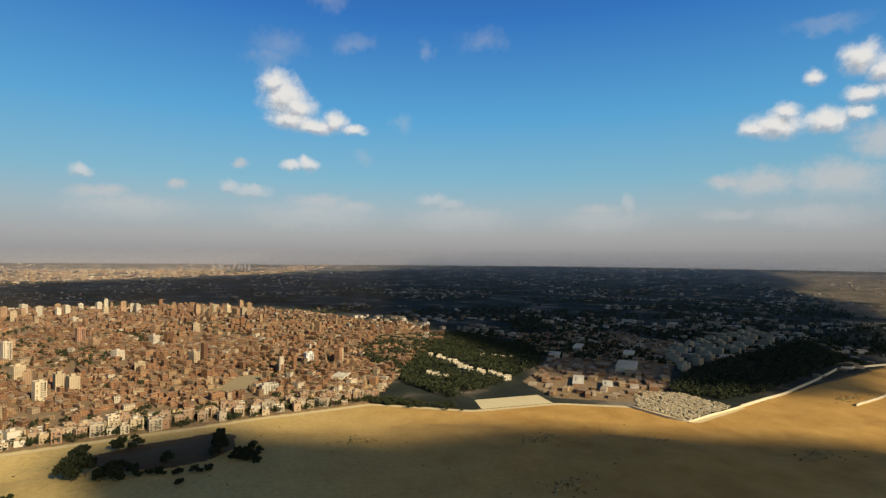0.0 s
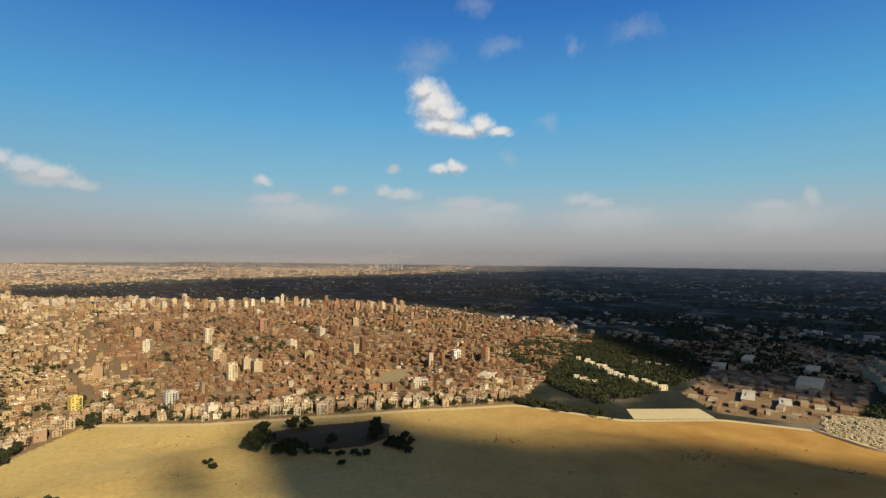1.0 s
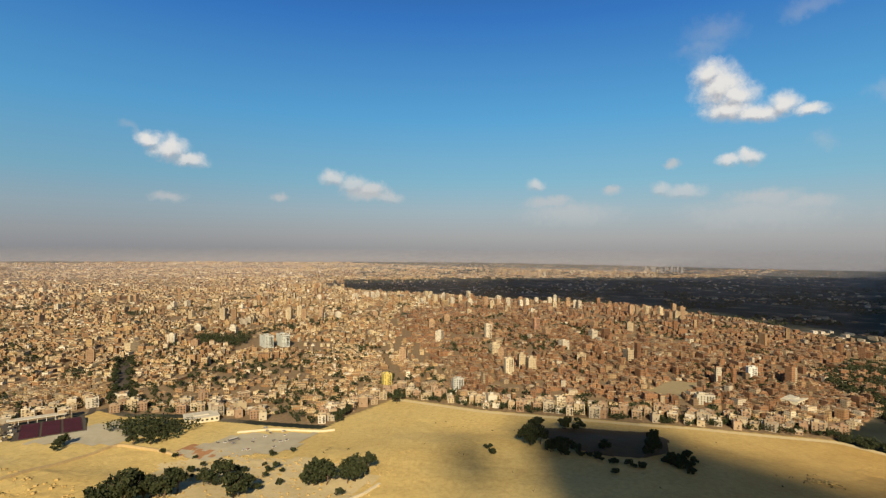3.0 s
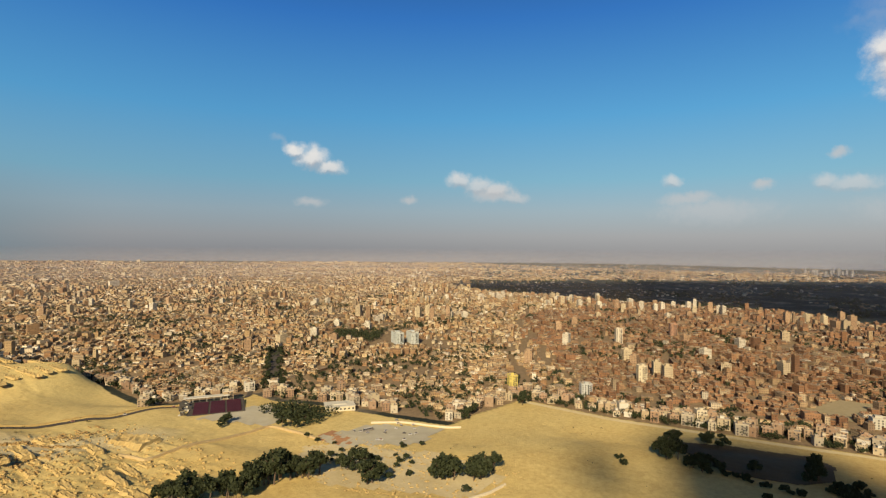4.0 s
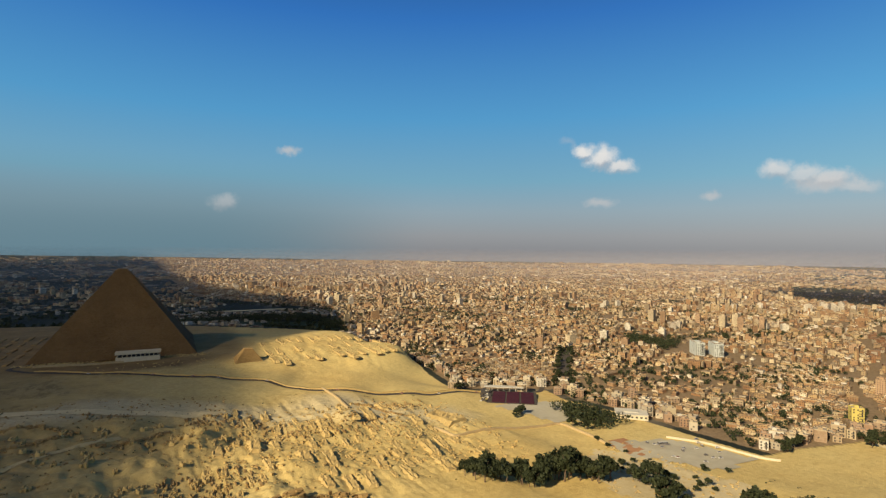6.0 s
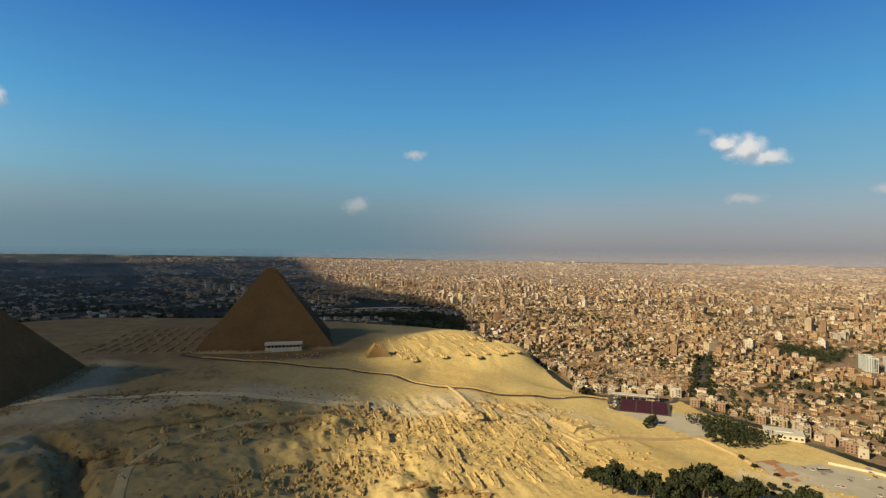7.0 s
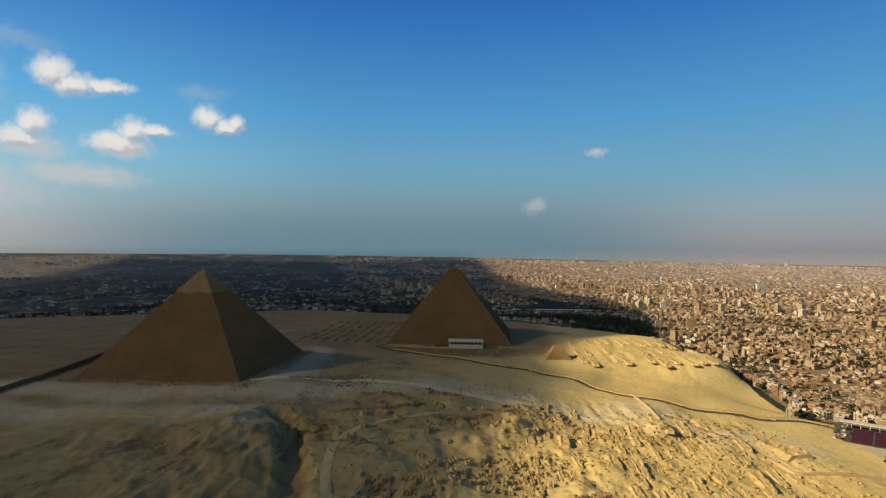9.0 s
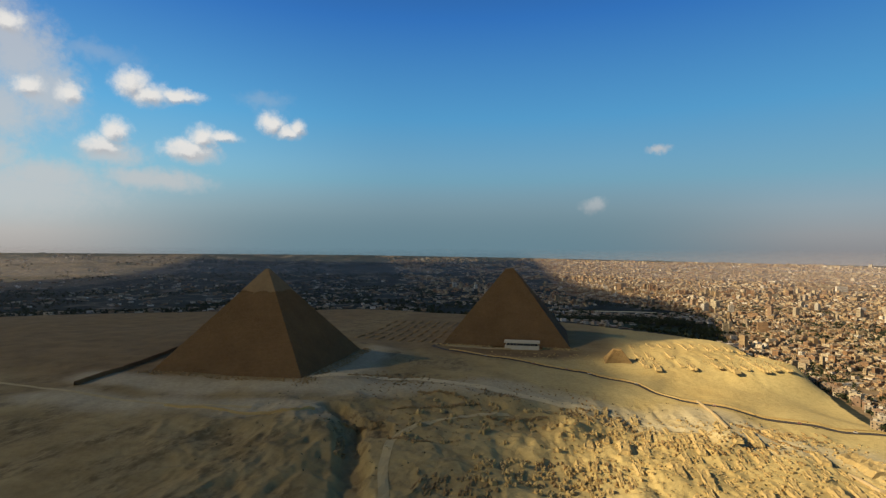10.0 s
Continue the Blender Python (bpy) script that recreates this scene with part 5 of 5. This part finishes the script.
# ---- the boat museum beside the great pyramid ----
mx, my = -43, 957
museum = thing("museum", mx, my, on_ground(mx, my), 0, "pale modern museum hall with a raised dark band of openings", "museum")
bm = bmesh.new()
box(bm, 0, 0, -2, 60, 14, 8.5)
part("lower_wall", bm, PLASTER, museum)
bm = bmesh.new()
box(bm, 0, 0, 6.504, 56, 11, 4.4)
part("glazed_band", bm, GLASS, museum, "dark band of glazing")
bm = bmesh.new()
for i in range(10):
    box(bm, -27 + i * 6, -5.8, 6.5, 0.7, 0.7, 4.4)
part("columns", bm, PLASTER, museum)
bm = bmesh.new()
box(bm, 0, 0, 10.91, 62, 16, 3.6)
part("roof", bm, PLASTER, museum)
ribbon("court_wall", [(-175, 950), (-120, 948), (-62, 950)], 3, 0, WALLSTONE, "low stone wall along the pyramid's foot", "wall", wall=2.8)

# ---- the open-air arena with its rows of seats ----
ax, ay = 428, 634
arena = thing("arena", ax, ay, on_ground(ax, ay) + 1.2, -35, "open-air arena with dark red seats beside a white canopy", "arena")
SEAT = grainy("dark_red_seats", (0.03, 0.008, 0.014), (0.06, 0.014, 0.024), 1.5)
for i in range(18):
    for j in range(3):
        bm = bmesh.new()
        box(bm, -14 + j * 20, -28 + i * 3.2, 0.1, 17.5, 1.5, 0.9)
        part("bench", bm, SEAT, arena)
bm = bmesh.new()
box(bm, 0, 0, -3, 78, 64, 3.1)
part("floor", bm, ASPHALT, arena)
bm = bmesh.new()
box(bm, -8, 37, 5.2, 58, 11, 0.8)
part("canopy", bm, ROOF_WHITE, arena, "white canopy roof")
rs_a = random.Random(17)
for i in range(26):
    bm = bmesh.new()
    box(bm, -32 + rs_a.uniform(-7, 7), rs_a.uniform(-30, 30), 0.12, rs_a.uniform(1.5, 5), rs_a.uniform(1.5, 4), rs_a.uniform(1, 4.5))
    part("stage_block", bm, rs_a.choice((IRON, IRON, ROOF_WHITE, ASPHALT)), arena, "stage gear and crates")
for i in range(7):
    bm = bmesh.new()
    box(bm, -34 + i * 8.7, 33, -3, 0.5, 0.5, 8.2)
    part("post", bm, ROOF_WHITE, arena)


# ---- trees ----
def leaf_material(name, a, b):
    k = Mat(name, 0.75, 0.2)
    c = k.ramp(k.island(), [(0, a), (1, b)])
    return k.colour(k.mix(0.4, c, k.ramp(k.noise(2.0, 3), [(0.3, a), (0.7, b)])))


LEAF = leaf_material("dark_leaves", (0.018, 0.023, 0.009), (0.045, 0.05, 0.018))
BARK = grainy("bark", (0.09, 0.06, 0.035), (0.16, 0.11, 0.07), 0.6)


def leaf_cloud(centres, sizes, rs, each, leaf):
    """Small leaf sprays strewn through round heaps."""
    n = len(centres) * each
    d = rs.normal(0, 1, (n, 3))
    d /= np.linalg.norm(d, axis=1)[:, None]
    q = rs.uniform(0.35, 1.0, n) ** 0.6
    p = np.repeat(centres, each, 0) + d * (q * np.repeat(sizes, each))[:, None] * (1, 1, 0.75)
    u = rs.normal(0, 1, (n, 3))
    u /= np.linalg.norm(u, axis=1)[:, None]
    w = np.cross(u, rs.normal(0, 1, (n, 3)))
    w /= np.linalg.norm(w, axis=1)[:, None]
    s = (leaf * rs.uniform(0.6, 1.5, n))[:, None]
    v = np.stack([p - u * s, p - w * s * 0.6 + u * s * 0.1, p + u * s, p + w * s * 0.6], 1)
    return v.reshape(-1, 3), np.arange(4 * n).reshape(-1, 4)


def tree(high, wide, seed, label):
    rs = np.random.RandomState(seed)
    t = thing("tree", 0, 0, 0, 0, label, "tree")
    bm = bmesh.new()
    segs = [((0, 0, -1), (0.1 * wide, 0, high * 0.45), 0.035 * high, 0.022 * high)]
    for i in range(5):
        a = i * 1.26 + seed
        segs.append(((0.1 * wide, 0, high * rs.uniform(0.3, 0.45)), (math.cos(a) * wide * 0.33, math.sin(a) * wide * 0.33, high * rs.uniform(0.55, 0.8)), 0.018 * high, 0.006 * high))
    for p, q, r0, r1 in segs:
        p, q = Vector(p), Vector(q)
        m = Matrix.Translation((p + q) / 2) @ (q - p).to_track_quat("Z", "Y").to_matrix().to_4x4()
        bmesh.ops.create_cone(bm, segments=6, radius1=r0, radius2=r1, depth=(q - p).length, matrix=m)
    part("trunk", bm, BARK, t)
    n = 13
    a, q = rs.uniform(0, 6.28, n), rs.uniform(0.1, 1, n) ** 0.5
    c = np.stack([np.cos(a) * q * wide * 0.42, np.sin(a) * q * wide * 0.42, high * rs.uniform(0.42, 0.88, n) * (1 - 0.15 * q)], -1)
    v, f = leaf_cloud(c, rs.uniform(0.14, 0.24, n) * wide, rs, 46, 0.075 * wide)
    crown = new("crown", mesh_from("crown", v, f, LEAF))
    crown.parent = t
    return t


BROAD = "broad dark green tree standing on sandy ground"
TREES = [tree(10, 10, 1, BROAD), tree(8, 9, 2, BROAD), tree(12, 10, 3, BROAD), tree(6, 7, 4, BROAD), tree(4.0, 6.5, 5, "low dark green bush tree on sand")]


def grow(cx, cy, sx, sy, n, seed, kinds=(0, 1, 2, 3), scale=(0.8, 1.2), group="trees"):
    rs = random.Random(seed)
    for _ in range(n):
        x, y = cx + rs.gauss(0, sx), cy + rs.gauss(0, sy)
        s = rs.uniform(*scale)
        p = TREES[rs.choice(kinds)]
        o = copy_thing(p, pose(x, y, on_ground(x, y), 0, 0, rs.uniform(0, 360)))
        o.scale = (s, s, s * rs.uniform(0.95, 1.35))
        tagged(o, group=group)


# the clump of trees below the tombs, and those by the parking ground
grow(240, 396, 9, 6, 9, 1, (0, 1, 2), (1.38, 2.00), "trees below the tombs")
grow(268, 378, 9, 6, 10, 2, (0, 1, 2), (1.38, 2.00), "trees below the tombs")
grow(296, 374, 9, 6, 12, 3, (0, 2), (1.50, 2.38), "trees below the tombs")
grow(326, 362, 11, 8, 14, 20, (0, 1, 2), (1.38, 2.00), "trees below the tombs")
grow(381, 340, 5, 5, 4, 21, (0, 1), (1.38, 1.75), "trees below the tombs")
grow(358, 303, 5, 4, 5, 22, (0, 2), (1.38, 2.00), "trees below the tombs")
grow(402, 256, 9, 5, 12, 4, (0, 1, 2), (1.25, 1.88), "trees below the tombs")
grow(420, 232, 8, 5, 10, 23, (0, 1, 2), (1.25, 1.75), "trees below the tombs")
grow(400, 340, 26, 40, 44, 5, (3, 4), (0.5, 1.2), "bushes on rough ground")
grow(460, 520, 16, 18, 26, 6, (0, 1, 2, 3), (0.9, 1.3), "trees round the visitor hall")
grow(395, 560, 5, 4, 3, 7, (0, 1), (0.9, 1.2), "trees round the visitor hall")
grow(386, 700, 4, 4, 3, 8, (0, 1), (1.0, 1.3), "trees beside the road")
grow(568, 100, 5, 4, 8, 9, (0, 1, 2), (1.2, 1.8), "trees in the dark hollow")
grow(604, 104, 10, 3, 7, 31, (0, 1, 2), (1.2, 1.7), "trees in the dark hollow")
grow(556, 70, 5, 6, 12, 10, (0, 1), (1.0, 1.5), "trees in the dark hollow")
grow(586, -21, 6, 5, 6, 32, (0, 1), (1.1, 1.6), "trees in the dark hollow")
grow(628, -21, 3, 3, 3, 33, (0, 1), (1.0, 1.4), "trees in the dark hollow")
grow(575, 27, 3, 3, 3, 34, (0, 1), (0.9, 1.2), "trees in the dark hollow")
grow(650, 66, 8, 8, 7, 13, (0, 1), (0.9, 1.3), "trees in the dark hollow")
for i, (hx, hy) in enumerate(((552, 61), (555, 50), (556, 40), (549, 28), (543, 17), (543, 4), (544, -8), (520, 13), (539, 142), (528, 131))):
    grow(hx, hy, 2.5, 2.5, 2, 340 + i, (4,), (0.8, 1.3), "bushes in the dark hollow")
grow(566, -44, 11, 7, 26, 12, (4,), (1.0, 1.5), "bushes in the dark hollow")
grow(700, 315, 10, 6, 7, 14, (0, 1), (0.9, 1.2), "trees at the town's edge")
grow(595, 345, 14, 6, 9, 15, (0, 1, 3), (0.8, 1.2), "trees at the town's edge")
rs_e = random.Random(55)
EDGE_LINE = [(560, -440), (645, -312), (735, -200), (716, 59), (706, 186), (722, 325)]


def edge_trees():
    """Street and garden trees between the houses and the desert road."""
    rs = np.random.RandomState(55)
    spots = []
    for _ in range(330):
        k = rs_e.randrange(1, len(EDGE_LINE) - 1)
        (x0, y0), (x1, y1) = EDGE_LINE[k], EDGE_LINE[k + 1]
        u = rs_e.random()
        cx, cy = x0 + (x1 - x0) * u + rs_e.uniform(-9, 22), y0 + (y1 - y0) * u
        spots += [(cx + rs_e.gauss(0, 3), cy + rs_e.gauss(0, 3), rs_e.uniform(2.0, 4.2)) for _ in range(rs_e.randrange(1, 5))]
    x, y, s = np.array(spots).T
    c = np.stack([x, y, ground_height(x, y) + s * 1.3], -1)
    v, f = leaf_cloud(c, s, rs, 44, 0.8)
    tagged(new("edge_trees", mesh_from("edge_trees", v, f, LEAF)), "dark green street trees at the town's edge", "trees", kind="stuff")


edge_trees()
for i, p in enumerate(TREES):
    x, y = 470 + 9 * i, 535 - 6 * i
    p.matrix_world = pose(x, y, on_ground(x, y))


# the broad shaded avenue that leads into the town
ribbon("avenue", STREET, 20, 0.4, ASPHALT, "broad dark avenue leading into the town", "road")
for i in range(26):
    u = i / 25 * (len(STREET) - 1)
    k = min(int(u), len(STREET) - 2)
    (x0, y0), (x1, y1) = STREET[k], STREET[k + 1]
    grow(x0 + (x1 - x0) * (u - k) + (-9 if i % 2 else 9), y0 + (y1 - y0) * (u - k) + (8 if i % 2 else -8), 2, 2, 1, 400 + i, (0, 1, 2), (0.9, 1.3), "trees along the avenue")


# desert scrub
def scrub():
    rs = np.random.RandomState(66)
    n = 420
    x, y = rs.uniform(250, 700, n), rs.uniform(-560, 320, n)
    keep = inside(DESERT, x, y) & (waves(x, y, 70, 81, 2) > 0.30)
    x2, y2 = rs.uniform(-300, 300, 260), rs.uniform(380, 700, 260)
    x3, y3 = (np.concatenate([q[i] + rs.normal(0, q[i + 2], 26) for q in OUTCROPS]) for i in (0, 1))
    x, y = np.concatenate([x[keep], x2, x3]), np.concatenate([y[keep], y2, y3])
    c = np.stack([x, y, ground_height(x, y) + 0.2], -1)
    v, f = leaf_cloud(c, rs.uniform(0.5, 2.0, len(x)), rs, 22, 0.42)
    tagged(new("scrub", mesh_from("scrub", v, f, LEAF)), "low dark desert scrub dotted over the sand", "scrub", kind="stuff")


scrub()


def woods():
    """Groves by the town, gardens between houses, and trees over the plain."""
    rs = np.random.RandomState(8)
    xs, ys, ss = [], [], []
    for g, pitch in zip(GROVES, (7.0, 7.5, 11.0, 9.0, 9.0)):
        px, py = zip(*g)
        gx, gy = np.meshgrid(np.arange(min(px), max(px), pitch), np.arange(min(py), max(py), pitch), indexing="ij")
        x = (gx + rs.uniform(-0.5, 0.5, gx.shape) * pitch).ravel()
        y = (gy + rs.uniform(-0.5, 0.5, gx.shape) * pitch).ravel()
        keep = inside(g, x, y) & (waves(x, y, 60, 91, 2) > -0.5)
        # lanes with white houses run through the groves
        lane = from_line([(1005, -428), (806, -448), (756, -468)], x, y, False)
        keep &= lane > 14
        xs.append(x[keep]), ys.append(y[keep]), ss.append(rs.uniform(3.2, 5.5, keep.sum()) * pitch / 7.0)
    # gardens and squares in the town
    n = 30000
    r, b = np.sqrt(rs.uniform(600 ** 2, 2600 ** 2, n)), np.radians(rs.uniform(5, 118, n))
    x, y = r * np.sin(b), r * np.cos(b)
    green = waves(x, y, 110, 95, 3)
    keep = inside(TOWN, x, y) & (green > np.where(is_brick(x, y), 0.26, 0.09) - 0.32 * smooth(120, 30, near_edge(x, y))) & (near_edge(x, y) > 14)
    keep |= (rs.uniform(0, 1, n) < 0.25) & inside([(640, -470), (860, -620), (1180, -700), (1150, -1000), (900, -1000), (600, -640)], x, y)
    x, y = x[keep], y[keep]
    xs.append(x), ys.append(y), ss.append(rs.uniform(2.4, 4.6, len(x)))
    x, y, s = np.concatenate(xs), np.concatenate(ys), np.concatenate(ss)
    c = np.stack([x, y, ground_height(x, y) + s * 1.2], -1)
    v, f = leaf_cloud(c, s * 1.1, rs, 26, 1.5)
    tagged(new("groves", mesh_from("groves", v, f, LEAF)), "dense dark green palm groves and town gardens", "groves", kind="stuff")
    # the far plain
    n = 42000
    r, b = np.exp(rs.uniform(np.log(1100), np.log(4930), n)), np.radians(rs.uniform(-58, 160, n))
    x, y = r * np.sin(b), r * np.cos(b)
    keep = ~inside(DESERT, x, y) & ~inside(TOWN, x, y) & ~inside(FAR_TOWN, x, y) & (waves(x, y, 240, 41, 4) > np.where((b < -0.2) & (r < 3400), -0.14, 0.0)) & (~inside(SHADY_TOWN, x, y) | (rs.uniform(0, 1, n) < 0.35)) & ~inside(FAR_SAND[0], x, y) & (~inside(FAR_SAND[1], x, y) | (waves(x, y, 240, 41, 4) > 0.16))
    x, y, r = x[keep], y[keep], r[keep]
    s = rs.uniform(3.5, 7, len(x)) * (1 + 0.8 * smooth(1800, 4000, r))
    v, f = leaf_cloud(np.stack([x, y, ground_height(x, y) + s * 0.6], -1), s, rs, 9, 3.6)
    tagged(new("far_woods", mesh_from("far_woods", v, f, LEAF)), "dark green trees and hedges over the far plain", "woods", kind="stuff")


woods()

# ---- the cemetery by the desert, villas in the groves ----
GRAVE = grainy("grave_stone", (0.30, 0.23, 0.12), (0.62, 0.52, 0.34), 2.0)


def white_rows():
    rs = np.random.RandomState(44)
    poly = [(556, -545), (487, -560), (507, -668), (590, -660), (620, -600)]
    n = 2600
    x, y = rs.uniform(480, 625, n), rs.uniform(-675, -540, n)
    keep = inside(poly, x, y)
    x, y = x[keep], y[keep]
    rows = np.stack([x, y, ground_height(x, y) - 0.3, rs.uniform(1.2, 3.6, len(x)), rs.uniform(1.2, 3.0, len(x)), rs.uniform(0.9, 2.6, len(x)), 0.5 + rs.normal(0, 0.2, len(x))], -1)
    v, f, uv = boxes(rows)
    tagged(new("gravestones", mesh_from("gravestones", v, f, GRAVE, uv)), "crowded pale tombs and gravestones in the walled cemetery", "gravestones", kind="stuff")


white_rows()
villa = house(9, 8, 2, PLASTER, 61, "small white villa among palm trees", hut=False)
rs_v = random.Random(12)
first = True
for (x0, y0), (x1, y1), n in (((1005, -428), (806, -448), 12), ((806, -448), (750, -470), 5), ((850, -360), (800, -370), 5), ((960, -520), (900, -560), 4)):
    for i in range(n):
        u = (i + 0.5) / n
        x, y = x0 + (x1 - x0) * u + rs_v.uniform(-6, 6), y0 + (y1 - y0) * u + rs_v.uniform(-7, 7)
        m = pose(x, y, on_ground(x, y), 0, 0, -110 + rs_v.uniform(-12, 12))
        if first:
            villa.matrix_world, first = m, False
            tagged(villa, group="villas in the grove")
        else:
            copy_thing(villa, m)

# far towers on the skyline
rs_s = np.random.RandomState(4)
n = 16
b, r = np.radians(rs_s.uniform(91.2, 94.6, n)), rs_s.uniform(4500, 4700, n)
x, y = r * np.sin(b), r * np.cos(b)
far_wall = grainy("far_towers", (0.20, 0.19, 0.18), (0.28, 0.26, 0.25), 20)
for i in range(n):
    bm = bmesh.new()
    w, h = rs_s.uniform(9, 16), rs_s.uniform(26, 52)
    box(bm, 0, 0, -4, w, w, h)
    box(bm, 0, 0, h - 4, w * 0.5, w * 0.5, 4)
    t = thing("tower", x[i], y[i], on_ground(x[i], y[i]), 20, "tall grey tower block on the far skyline", "tower", "towers on the skyline")
    part("shaft", bm, far_wall, t)


# ---- vehicles on the parking ground ----
PAINT = tinted("car_paint", [(0.0, (0.6, 0.58, 0.54)), (0.4, (0.12, 0.12, 0.13)), (0.6, (0.3, 0.3, 0.32)), (0.8, (0.25, 0.05, 0.04))])
RUBBER = grainy("tyre_rubber", (0.015, 0.015, 0.015), (0.03, 0.03, 0.03), 0.3)


def vehicle(name, length, wide, high, cab, label):
    t = thing(name, 0, 0, 0, 0, label, name)
    bm = bmesh.new()
    box(bm, 0, 0, 0.35, length, wide, high * 0.5)
    bmesh.ops.bevel(bm, geom=bm.edges[:], offset=0.12, segments=2, affect="EDGES")
    part("body", bm, PAINT, t)
    bm = bmesh.new()
    box(bm, -0.05 * length, 0, 0.35 + high * 0.5 - 0.05, length * cab, wide * 0.9, high * 0.42)
    bmesh.ops.bevel(bm, geom=bm.edges[:], offset=0.15, segments=2, affect="EDGES")
    part("cabin", bm, GLASS, t)
    bm = bmesh.new()
    box(bm, -0.05 * length, 0, 0.35 + high * 0.9 - 0.04, length * cab * 0.94, wide * 0.86, 0.12)
    part("roof", bm, PAINT, t)
    for sx in (-1, 1):
        for sy in (-1, 1):
            bm = bmesh.new()
            bmesh.ops.create_cone(bm, cap_ends=True, segments=12, radius1=0.36, radius2=0.36, depth=0.24, matrix=pose(sx * length * 0.31, sy * wide * 0.47, 0.36, 90))
            wheel = part("wheel", bm, RUBBER, t)
            bm = bmesh.new()
            bmesh.ops.create_cone(bm, cap_ends=True, segments=10, radius1=0.2, radius2=0.2, depth=0.27, matrix=pose(sx * length * 0.31, sy * wide * 0.47, 0.36, 90))
            part("rim", bm, ROOF_WHITE, wheel, "pale metal rim")
    return t


bus = vehicle("bus", 12, 2.6, 3.4, 0.94, "long white coach on the dusty parking ground")
bus.matrix_world = pose(475, 408, on_ground(475, 408) + 0.5, 0, 0, -20)
car = vehicle("car", 4.4, 1.8, 1.6, 0.55, "small car on the dusty parking ground")
rs_c = random.Random(21)
SPOTS = [(rs_c.uniform(455, 525), rs_c.uniform(350, 425)) for _ in range(18)]
ROADSIDE = [(29, 816), (60, 800), (120, 768), (200, 702), (340, 679), (400, 676), (460, 660), (-20, 842), (-100, 884), (285, 683)]
for i, (x, y) in enumerate(SPOTS + ROADSIDE):
    m = pose(x, y, on_ground(x, y) + (0.5 if i < 18 else 0.36), 0, 0, rs_c.choice([-20, 70, -30]) if i < 18 else -32)
    if i == 0:
        car.matrix_world = m
        tagged(car, group="parked cars")
    else:
        copy_thing(car, m)
